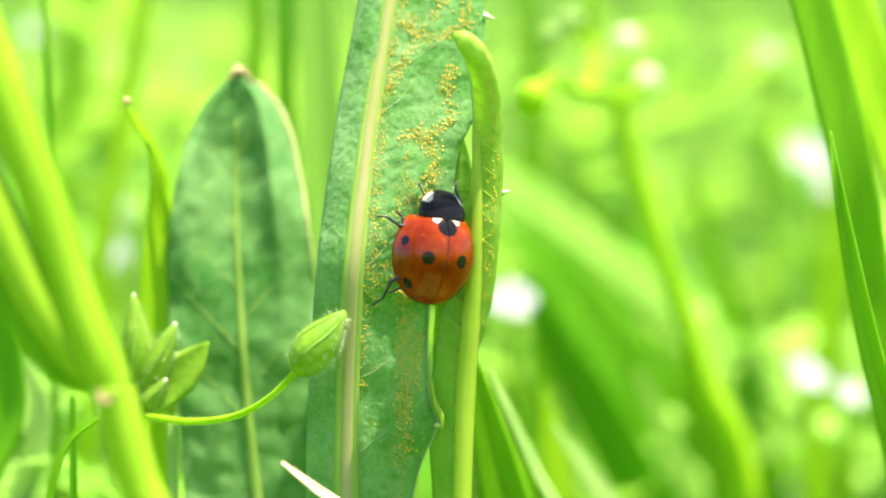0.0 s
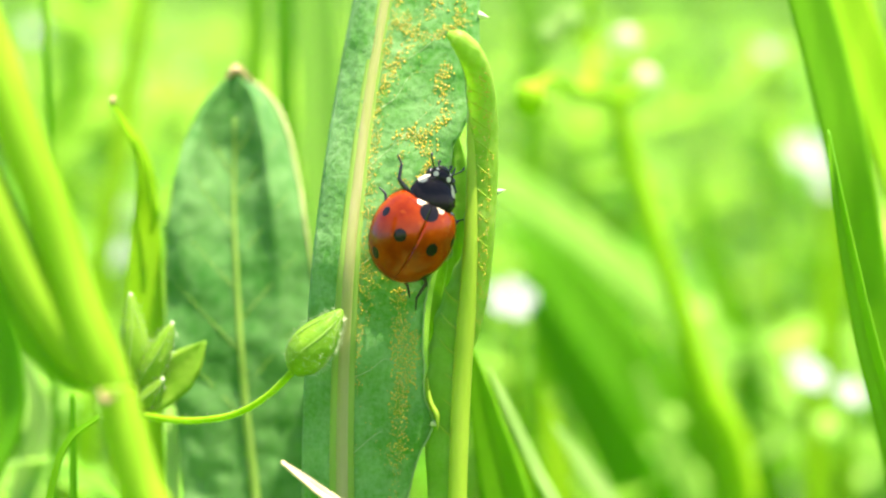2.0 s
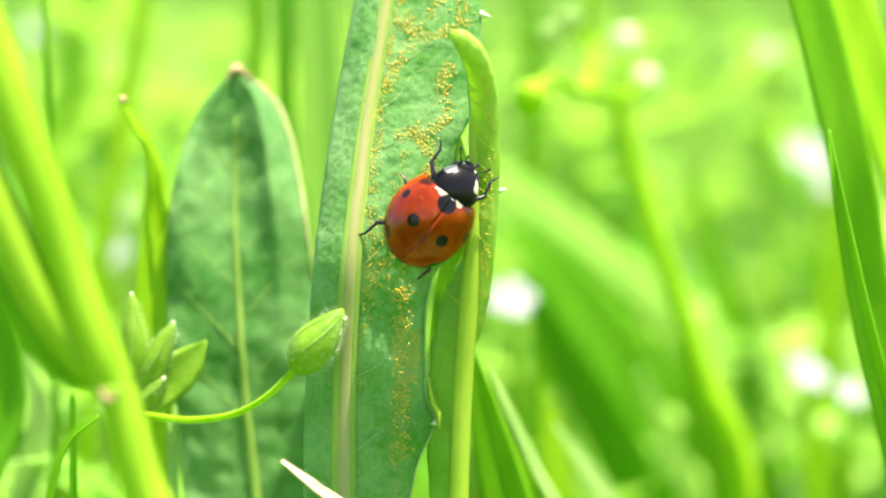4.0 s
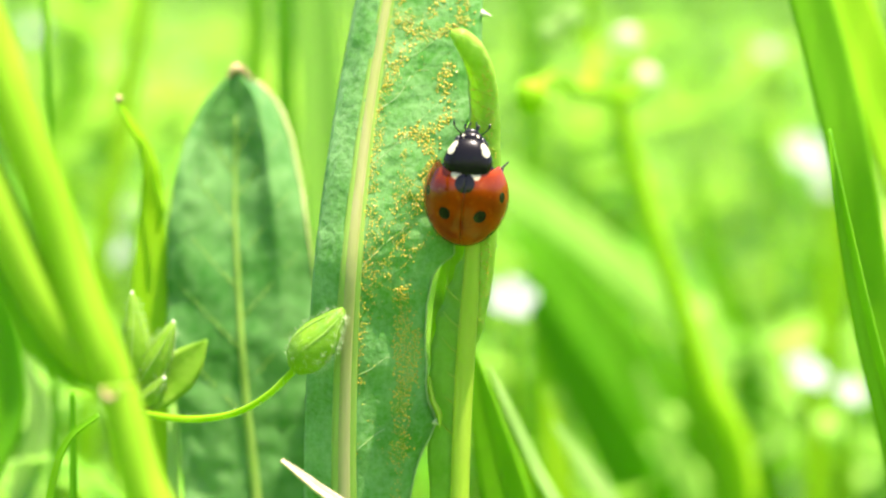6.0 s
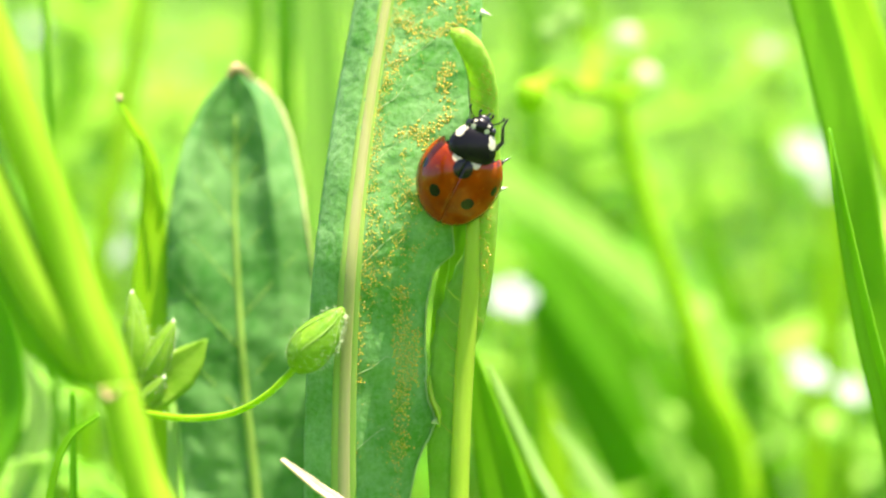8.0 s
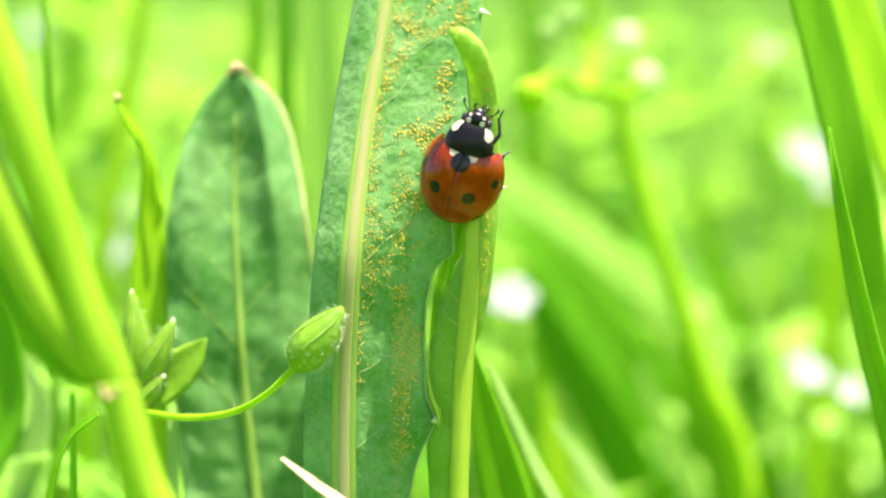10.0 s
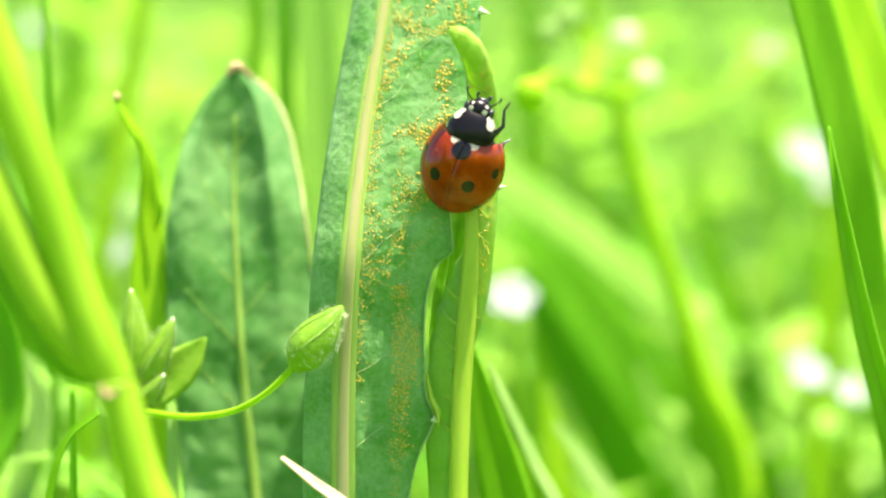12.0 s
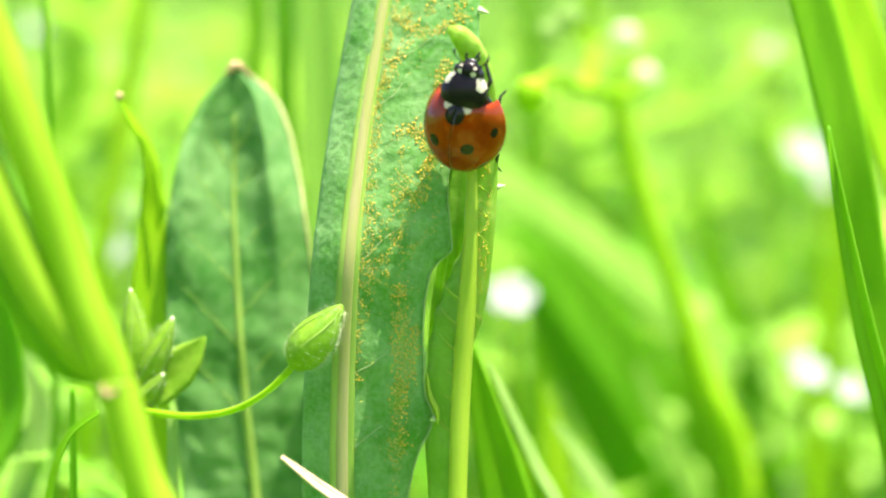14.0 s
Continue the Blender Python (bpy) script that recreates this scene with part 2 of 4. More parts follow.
def build_meadow(name, label, count, x_range, y_range, tall, wide, seed, clear=0.0, material=None):
    """Grass that nobody could count, as bent ribbons in one mesh, round a clear patch."""
    rng = random.Random(seed)
    verts, faces = [], []
    made = 0
    while made < count:
        x, y = rng.uniform(*x_range), rng.uniform(*y_range)
        if clear and abs(x) < clear and -2.6 * clear < y < clear:
            continue
        side = abs(2 * (x - x_range[0]) / (x_range[1] - x_range[0]) - 1) + 0.25 * noise.noise(Vector((x, y, seed * 50)) * 0.006)
        if rng.random() < 1.6 * (side - 0.45):
            continue
        made += 1
        z = ground_z(x, y)
        h = tall * rng.uniform(0.45, 1.1)
        w = wide * rng.uniform(0.5, 1.4)
        a, bend = rng.uniform(0, 2 * math.pi), rng.uniform(0.05, 0.75) * h
        tw = rng.uniform(0, math.pi)
        base = len(verts)
        seg = 6
        for k in range(seg + 1):
            u = k / seg
            cx, cy = x + math.cos(a) * bend * u * u, y + math.sin(a) * bend * u * u
            cz = z + h * (u - 0.28 * u * u * bend / h)
            ww = w * (1 - u ** 2.2) * (0.6 + 0.4 * min(1, 4 * u)) + 0.05
            dx, dy = math.cos(tw + 0.8 * u) * ww, math.sin(tw + 0.8 * u) * ww
            verts.append(mm(cx - dx, cy - dy, cz))
            verts.append(mm(cx + dx, cy + dy, cz))
        for k in range(seg):
            b = base + 2 * k
            faces.append((b, b + 1, b + 3, b + 2))
    me = bpy.data.meshes.new(name)
    me.from_pydata(verts, [], faces)
    me.polygons.foreach_set("use_smooth", [True] * len(me.polygons))
    me.materials.append(material or MEADOW)
    return tagged(new(name, me), label, "grass", kind="stuff")


build_ground()
build_meadow("grass", "bright green meadow grass blades", 5000, (-420, 420), (-420, 420), 130, 2.4, 3, 85)
build_meadow("tall_grass", "lime green meadow grass with broad blades", 14000, (-900, 900), (300, 1900), 170, 3.6, 4, 0.0, BANK)
build_meadow("bank_grass", "sunlit grass on the rising bank", 16000, (-2600, 2600), (1800, 7000), 300, 11.0, 5, 0.0, BANK)
build_meadow("short_grass", "short green meadow grass", 9000, (-1900, 1900), (-1900, 400), 90, 4.0, 6, 180)

# ---- the main leaf ----
def rib_x(z):
    return -5.75 + 0.085 * z + 0.0028 * z * z


EDGE_Z = (-34, -24, -17.2, -15.4, -14.0, -13.3, -12.6, -12.2, -11.6, -10.8, -9.7, -8.4, -7.2, -5.9, -4.4, -3.3, -2.5, -1.8, -1.5, -1.15, -0.85, 0.9, 2.2,
          3.5, 4.9, 6.1, 6.85, 8.0, 10.2, 11.6, 13.1, 14.5, 16.4, 22, 30, 36)
EDGE_W = (1.0, 3.4, 4.4, 4.8, 5.3, 5.75, 6.05, 6.13, 5.97, 5.57, 5.4, 5.43, 5.27, 5.24, 5.24, 5.4, 5.52, 5.97, 6.5, 6.86, 6.84, 6.54, 6.27,
          6.2, 6.25, 6.26, 6.66, 7.1, 6.8, 6.84, 7.06, 6.83, 6.6, 5.6, 4.0, 1.0)


def hang(z):
    """How far the lower leaf swings back under its bend."""
    fall = max(0.0, 1.5 - z)
    bent = 13.0 * math.tanh(fall / 13.0)
    return 0.10 * (math.sqrt(bent * bent + 4.0) - 2.0)


def main_leaf_at(z, t):
    """A place on the near face of the main leaf: z up the rib, t mm from the rib (right above 0)."""
    x = rib_x(z)
    away = min(1, abs(t) * 0.8)
    puff = 0.20 * noise.noise(Vector((z * 0.33, t * 0.5, 3.1))) + 0.11 * noise.noise(Vector((z * 0.8, t * 1.0, 7.7)))
    puff += (0.09 if z > -3 else 0.03) * noise.noise(Vector((z * 2.0, t * 2.2, 1.7)))
    bulge = z + 1.5 - 0.95 * max(t, 0)
    lean = -hang(z)
    puff = puff * away - lean + (0.25 if bulge > 0 else 0.02) * (math.sqrt(bulge * bulge + 0.6) - 0.8)
    if t >= 0:
        rim = max(0.0, t - float(np.interp(z, EDGE_Z, EDGE_W)) + 1.2)
        puff += 0.30 * rim * rim
        return (x + t * 0.985, -0.5 + 0.35 * math.sin(t * 0.5) + 0.012 * t * t + puff, z + 0.10 * t)
    return (x + t * (0.80 - 0.008 * z), -0.45 - t * 0.12 + 0.14 * t * t + puff, z - 0.10 * t)


def build_main_leaf():
    leaf = thing("rust_leaf", (rib_x(-34), 0, SOIL), "bluish green thistle leaf dotted with orange rust spores", "leaf")
    zs = np.concatenate((np.linspace(-34, -18, 24), np.linspace(-17.8, 18, 190), np.linspace(18.6, 36, 24)))
    right = [[main_leaf_at(z, t) for t in np.linspace(0, 1, 26) * np.interp(z, EDGE_Z, EDGE_W)] for z in zs]
    left = [[main_leaf_at(z, -t) for t in np.linspace(0, 1, 14) * np.interp(z, (-34, -28, 25, 36), (1, 2.7, 3.1, 1))] for z in zs]
    part("right_half", sheet(right, 0.22), BLUE_GREEN, leaf)
    part("left_half", sheet(left, 0.22), BLUE_GREEN, leaf)
    rib = [(rib_x(z), main_leaf_at(z, 0)[1] - 0.08, z) for z in np.linspace(-34, 35, 24)]
    part("midrib", tube(rib, (0.50, 0.49, 0.47, 0.43, 0.39, 0.35, 0.30, 0.21, 0.10), 60, 14, 0.4, None, 7, 0.06), RIB, leaf, "pinkish tan midrib edged with yellow-green")
    part("rib_border", tube([(q[0], q[1] + 0.06, q[2]) for q in rib], (0.95, 0.90, 0.84, 0.78, 0.70, 0.60, 0.48, 0.30, 0.12), 60, 14, 0.22), RIB_DULL, leaf, "yellow-green border of the midrib")
    for v in (((5.2, 0.5), (6.6, 2.2), (8.6, 4.2), (9.8, 6.0)), ((12.0, 0.5), (12.6, 2.6), (14.0, 4.6), (14.3, 5.8)), ((-8.6, 0.7), (-8.2, 1.8), (-7.6, 2.8), (-8.2, 3.4)),
              ((-1.5, 0.6), (0.2, 2.4), (1.2, 4.2), (1.8, 5.4)), ((9.0, 0.5), (9.8, 1.8), (11.4, 2.8), (11.2, 4.4)), ((-13.6, 0.8), (-12.6, 2.2), (-12.0, 3.6))):
        part("vein", tube([np.array(main_leaf_at(*q[:2])) + (0, 0.035, 0) for q in curve_points([(*w, 0) for w in v], 16)], (0.06, 0.055, 0.045, 0.02), 40, 6), MARGIN, leaf)
    edge = [main_leaf_at(z, float(np.interp(z, EDGE_Z, EDGE_W))) for z in np.linspace(-24, 3.5, 60)]
    part("margin", tube(edge, (0.04, 0.06, 0.07, 0.07, 0.06, 0.04), 120, 6), MARGIN, leaf, "whitish thickened margin")
    for z, out in ((15.0, 0.75), (-12.2, 0.3)):
        p = np.array(main_leaf_at(z, float(np.interp(z, EDGE_Z, EDGE_W)) - 0.1))
        part("tooth", tube([p, p + (out, -0.1, -0.25)], (0.26, 0.03), 4, 8), HAIR, leaf, "small white tooth on the leaf margin")
    part("stalk", tube([(rib_x(-34), 0, SOIL), (rib_x(-34) + 1, 2, -90), (rib_x(-34), main_leaf_at(-33, 0)[1], -33)], (1.3, 1.2, 0.95), 20), RIB, leaf)
    return leaf


main_leaf = build_main_leaf()

# ---- the folded leaf beside it ----
FOLD_RIB = [(x, y + hang(z), z) for x, y, z in ((2.25, -0.3, 9.0), (2.28, -0.1, 4.5), (2.14, -0.1, 0.4), (2.0, -0.1, -2.2), (1.78, -0.1, -5.2), (1.52, -0.1, -8.9),
                                                (1.25, -0.3, -15.8), (1.0, -0.8, -34.0))]
FOLD_ROLL = [(x, y + hang(z), z) for x, y, z in ((0.70, -3.3, 13.75), (1.25, -3.4, 13.45), (1.95, -2.9, 12.75), (2.55, -1.9, 11.6), (2.86, -0.8, 9.9), (2.98, 0.0, 7.6),
                                                 (2.95, 0.4, 4.4), (2.78, 0.5, 1.4), (2.58, 0.6, -1.8), (2.15, 0.6, -5.1), (1.78, 0.5, -7.6))]
FOLD_LINE = curve_points(FOLD_ROLL, 90)


def roll_at(u, degrees):
    """A place on the rolled half: u from its tip (0) down to its end (1), an angle round the roll."""
    x = u * (len(FOLD_ROLL) - 1)
    c = FOLD_LINE
    k = u * 89
    lo, hi = int(k), min(int(k) + 1, 89)
    q = c[lo] + (c[hi] - c[lo]) * (k - lo)
    d = c[min(lo + 2, 89)] - c[max(lo - 1, 0)]
    d /= np.linalg.norm(d)
    side = np.cross(d, (0, 1, 0))
    side /= np.linalg.norm(side)
    out = np.cross(side, d)
    if out[1] < 0:
        out = -out
    h = float(np.interp(x, range(11), (0.22, 0.62, 0.80, 0.86, 0.92, 0.98, 1.0, 0.98, 0.92, 0.75, 0.2)))
    h *= 1 + 0.05 * noise.noise(Vector((u * 22, degrees * 0.03, 2.0)))
    a = radians(degrees)
    return q - side * h * math.cos(a) - out * 0.85 * h * math.sin(a)


def build_folded_leaf():
    leaf = thing("folded_leaf", (1, 0, SOIL), "narrow lime green leaf folded along its pale rib, tip hooked over", "leaf")
    part("midrib", tube(FOLD_RIB, (0.25, 0.42, 0.50, 0.56, 0.62, 0.64, 0.62, 0.75), 80, 14, 1.0, None, 5, 0.04), RIB_LIME, leaf, "yellow-green rib")
    rows = [[roll_at(i / 89, a) for a in np.linspace(205, -35, 16)] for i in range(90)]
    part("rolled_half", sheet(rows, 0.16), FOLD_GREEN, leaf, "rolled green half of the leaf")
    for k in range(12):
        u = 0.34 + 0.05 * k
        part("vein", tube([roll_at(u + 0.05 - 0.05 * f, 125 - 120 * f) for f in (0, 0.35, 0.7, 1.0)], (0.06, 0.05, 0.04, 0.02), 10, 6), RIB_LIME, leaf)
    edge = [roll_at(u, 4) for u in np.linspace(0.2, 0.98, 40)]
    part("margin", tube(edge, (0.04, 0.09, 0.09, 0.08, 0.04), 80, 6), MARGIN, leaf, "pale thickened margin")
    c = curve_points(FOLD_RIB[2:], 76)
    w = along((0.05, 1.0, 1.85, 2.1, 1.9, 0.6), 76)
    rows = []
    for i, (q, h) in enumerate(zip(c, w)):
        h += 0.07 * math.sin(i * 0.7)
        rows.append([q + np.array((-0.2 - h * u, 0.15 + 1.5 * u * u + 0.06 * math.sin(i * 0.5 + 3 * u), 0.25 * h * u)) for u in np.linspace(0, 1, 9)])
    part("open_half", sheet(rows, 0.2), FOLD_INNER, leaf, "open green half of the leaf")
    for z in (-3.2, -4.9, -6.6, -8.3, -10.0, -12.0):
        x, y = (float(np.interp(z, (-16, -9, -5, 0), v)) for v in ((1.25, 1.52, 1.78, 2.1), [y + hang(h) for h, y in ((-16, -0.3), (-9, -0.1), (-5, -0.1), (0, -0.1))]))
        part("vein", tube([(x - 0.4, y - 0.02, z - 0.5), (x - 1.0, y + 0.38, z - 0.1), (x - 1.6, y + 1.0, z + 0.6)], (0.075, 0.06, 0.03), 8, 6), RIB_LIME, leaf)
    part("curled_margin", tube([(-0.75, 0.6 + hang(-8.6), -8.6), (-0.5, 0.2 + hang(-10.2), -10.2), (-0.1, hang(-11), -11.0), (-0.05, hang(-12) - 0.1, -12.0)], (0.08, 0.16, 0.2, 0.03), 16, 8), RIB_LIME, leaf, "cream curled margin")
    part("stalk", tube([(1, 0, SOIL), (1.5, 1.0, -90), (1.0, -0.8 + hang(-33.5), -33.5)], (1.0, 0.9, 0.75), 20), RIB_LIME, leaf)
    part("thorn", tube([(3.85, 0.5, 3.7), (4.45, 0.5, 3.85)], (0.22, 0.03), 4, 8), HAIR, leaf, "white thorn")
    return leaf


folded_leaf = build_folded_leaf()

# ---- the ladybird ----
DOME = (2.74, 3.34, 2.75)


def on_dome(x, y):
    return Vector((x, y, DOME[2] * math.sqrt(max(0, 1 - (x / DOME[0]) ** 2 - (y / DOME[1]) ** 2)))) * MM


def elytra_material():
    m = Mat("red_elytra")
    sep = m.t.nodes.new("ShaderNodeSeparateXYZ")
    m.link(m.co, sep.inputs[0])
    ax = m.math("ABSOLUTE", sep.outputs[0])
    com = m.t.nodes.new("ShaderNodeCombineXYZ")
    m.link(ax, com.inputs[0])
    m.link(sep.outputs[1], com.inputs[1])
    m.link(sep.outputs[2], com.inputs[2])
    wob = m.math("MULTIPLY", m.noise(1500.0, 2.0), 0.12)

    def spot(p, r):
        d = m.node("ShaderNodeVectorMath")
        d.operation = "DISTANCE"
        m.link(com.outputs[0], d.inputs[0])
        d.inputs[1].default_value = p
        q = m.math("ADD", m.math("MULTIPLY", d.outputs["Value"], 1.0 / (r * MM)), wob)
        return m.math("MULTIPLY", m.math("SUBTRACT", 1.12, q), 9.0, True)

    dots = spot(on_dome(0, 1.78), 0.66)
    for p, r in (((2.42, 0.63), 0.34), ((1.16, -0.36), 0.44), ((1.88, -2.11), 0.42)):
        dots = m.math("MAXIMUM", dots, spot(on_dome(*p), r))
    cream = spot(on_dome(0.62, 2.24), 0.34)
    base = m.ramp(m.noise(420.0, 3.0), [(0.3, (0.12, 0.008, 0.0003)), (0.7, (0.29, 0.038, 0.0006))])
    base = m.mix(m.math("MULTIPLY", m.math("SUBTRACT", m.noise(1300.0, 5.0), 0.60), 3.0, True), base, (0.36, 0.09, 0.01))
    seam = m.math("MULTIPLY", m.math("SUBTRACT", 1.0, m.math("MULTIPLY", ax, 1.0 / (0.05 * MM)), True), 0.12)
    base = m.mix(seam, base, (0.08, 0.006, 0.001))
    base = m.mix(cream, base, (0.48, 0.40, 0.27))
    m.link(m.mix(dots, base, (0.006, 0.005, 0.005)), m.bsdf.inputs["Base Color"])
    m.bsdf.inputs["Roughness"].default_value = 0.12
    m.bsdf.inputs["Specular IOR Level"].default_value = 0.24
    m.bump(m.noise(900.0, 3.0), 0.25, 0.00008)
    return m.m


def marked_black(name, marks):
    """Black chitin with cream marks round some places, mirrored."""
    m = Mat(name)
    sep = m.t.nodes.new("ShaderNodeSeparateXYZ")
    m.link(m.co, sep.inputs[0])
    com = m.t.nodes.new("ShaderNodeCombineXYZ")
    m.link(m.math("ABSOLUTE", sep.outputs[0]), com.inputs[0])
    m.link(sep.outputs[1], com.inputs[1])
    m.link(sep.outputs[2], com.inputs[2])
    tot = None
    for p, r in marks:
        d = m.node("ShaderNodeVectorMath")
        d.operation = "DISTANCE"
        m.link(com.outputs[0], d.inputs[0])
        d.inputs[1].default_value = Vector(p) * MM
        s = m.math("MULTIPLY", m.math("SUBTRACT", 1.0, m.math("MULTIPLY", d.outputs["Value"], 1.0 / (r * MM))), 9.0, True)
        tot = s if tot is None else m.math("MAXIMUM", tot, s)
    m.link(m.mix(tot, (0.006, 0.005, 0.006), (0.46, 0.43, 0.32)), m.bsdf.inputs["Base Color"])
    m.bsdf.inputs["Roughness"].default_value = 0.27
    m.bsdf.inputs["Specular IOR Level"].default_value = 0.16
    m.bsdf.inputs["Coat Weight"].default_value = 0.0
    m.bump(m.noise(7000.0, 3.0), 0.15, 0.00004)
    return m.m


def local_tube(pts, radii, n=14, sides=8):
    """A tube in the insect's own space."""
    bm = tube(pts, radii, n, sides)
    bmesh.ops.translate(bm, verts=bm.verts, vec=Vector((0, 0, SOIL * MM)))
    return bm


def ellipsoid(c, r, rings=16, sides=28, shape=None):
    bm = bmesh.new()
    bmesh.ops.create_uvsphere(bm, u_segments=sides, v_segments=rings, radius=1.0)
    for v in bm.verts:
        p = Vector((v.co.x * r[0], v.co.y * r[1], v.co.z * r[2]))
        if shape:
            p = shape(p)
        v.co = (p + Vector(c)) * MM
    return bm


def build_ladybird():
    bug = new("ladybird")
    bug.empty_display_size = 0.002
    tagged(bug, "red seven-spotted ladybird with black head walking up the leaf", "ladybird")
    ORIGIN[bug.name] = Vector((0, 0, 0))
    red = elytra_material()
    a, b, h = DOME
    for side in (-1, 1):
        bm = bmesh.new()
        nu, nv = 30, 22
        grid = []
        for i in range(nu + 1):
            y = -b + (2.36 + b) * (i / nu) ** 1.6
            half = math.sqrt(max(0.0, 1 - (y / b) ** 2))
            row = []
            for k in range(nv + 1):
                ang = math.pi / 2 * k / nv
                x = a * half * math.sin(ang)
                z = h * half * math.cos(ang)
                x *= 1 + 0.03 * (k / nv) ** 8
                dip = 0.006 * math.exp(-(x / 0.05) ** 2)
                row.append(bm.verts.new(Vector((side * x, y, z - dip)) * MM))
            low = []
            for k in range(nv, -1, -4):
                co = row[k].co
                low.append(bm.verts.new(Vector((co.x * 0.93, co.y * 0.97, co.z * 0.9))))
            grid.append(row + low)
        m = len(grid[0])
        for p, q in zip(grid, grid[1:]):
            for k in range(m):
                f = (p[k], p[(k + 1) % m], q[(k + 1) % m], q[k])
                try:
                    bm.faces.new(f)
                except ValueError:
                    pass
        bm.faces.new(grid[-1])
        bmesh.ops.remove_doubles(bm, verts=bm.verts, dist=2e-7)
        part("wing_case", bm, red, bug, "glossy red wing case with black spots")
    part("belly", ellipsoid((0, 0.1, 0.25), (2.4, 3.0, 0.55)), BLACK, bug, "black underside")

    def saddle(p):
        # Narrower at the front, hollowed behind the head.
        p = p.copy()
        nx, ny = abs(p.x) / 1.60, abs(p.y) / 1.42
        q = (nx * nx + ny * ny) ** 0.5 / max(1e-6, (nx ** 2.6 + ny ** 2.6) ** (1 / 2.6))
        q = q if p.y > 0 else 1.0
        p.x, p.y = p.x * q, p.y * q
        f = p.y / 1.42
        p.x *= 1 - 0.26 * max(0, f)
        p.z -= 0.42 * f
        return p

    part("pronotum", ellipsoid((0, 2.82, 0.92), (1.60, 1.42, 1.00), 20, 36, saddle),
         marked_black("black_cream_pronotum", [((1.08, 3.48, 1.08), 0.34), ((1.04, 3.78, 0.85), 0.38), ((1.21, 3.6, 0.72), 0.34)]), bug,
         "black pronotum with two cream corner patches")
    head = part("head", ellipsoid((0, 4.02, 0.46), (0.92, 0.74, 0.62)),
                marked_black("black_cream_head", [((0.48, 4.20, 0.98), 0.19), ((0.46, 4.52, 0.74), 0.12)]), bug,
                "black head with two white dots")
    for s in (-1, 1):
        part("eye", ellipsoid((s * 0.80, 4.10, 0.52), (0.24, 0.32, 0.30), 10, 14), BLACK, head)
        part("antenna", local_tube([(s * 0.62, 4.5, 0.36), (s * 0.95, 4.85, 0.5), (s * 1.15, 5.15, 0.48), (s * 1.15, 5.35, 0.4)],
                                   (0.045, 0.04, 0.05, 0.09, 0.05)), BLACK, head)
        part("palp", local_tube([(s * 0.25, 4.55, 0.2), (s * 0.45, 4.9, 0.15), (s * 0.4, 5.05, 0.05)], (0.06, 0.07, 0.11), 8), BLACK, head)
    part("jaw", ellipsoid((0, 4.62, 0.22), (0.45, 0.25, 0.25), 10, 14), BLACK, head)
    legs = []
    for y0, fwd, long in ((2.0, 0.75, 1.12), (0.7, 0.1, 0.92), (-0.8, -0.70, 1.45)):
        for s in (-1, 1):
            hip = Vector((s * 0.9, y0, 0.35)) * MM
            d = Vector((s * math.cos(fwd), math.sin(fwd), 0))
            e = Vector((-d.y * s, d.x * s, 0)) * (1 if fwd > 0 else -1)

            def at(r, z, off=0.0):
                return (d.x * r * long + e.x * off, d.y * r * long + e.y * off, z)

            leg = part("leg", local_tube([at(0, 0), at(0.8, 0.12), at(1.65, 0.10)], (0.14, 0.20, 0.12)), BLACK, bug, "black jointed leg")
            leg.location = hip
            part("shin", local_tube([at(1.55, 0.12), at(1.88, -0.03, 0.36), at(2.2, -0.18, 0.72)], (0.12, 0.11, 0.09)), BLACK, leg)
            part("foot", local_tube([at(2.18, -0.16, 0.70), at(2.46, -0.24, 0.76), at(2.75, -0.32, 0.82)], (0.08, 0.07, 0.05)), BLACK, leg)
            legs.append((leg, hip, s))
    return bug, legs, head


ladybird, LEGS, HEAD = build_ladybird()

# ---- plants beside the main leaf ----
def ellipsoid_at(c, r):
    bm = ellipsoid((0, 0, 0), r)
    bmesh.ops.translate(bm, verts=bm.verts, vec=mm(*c))
    return bm


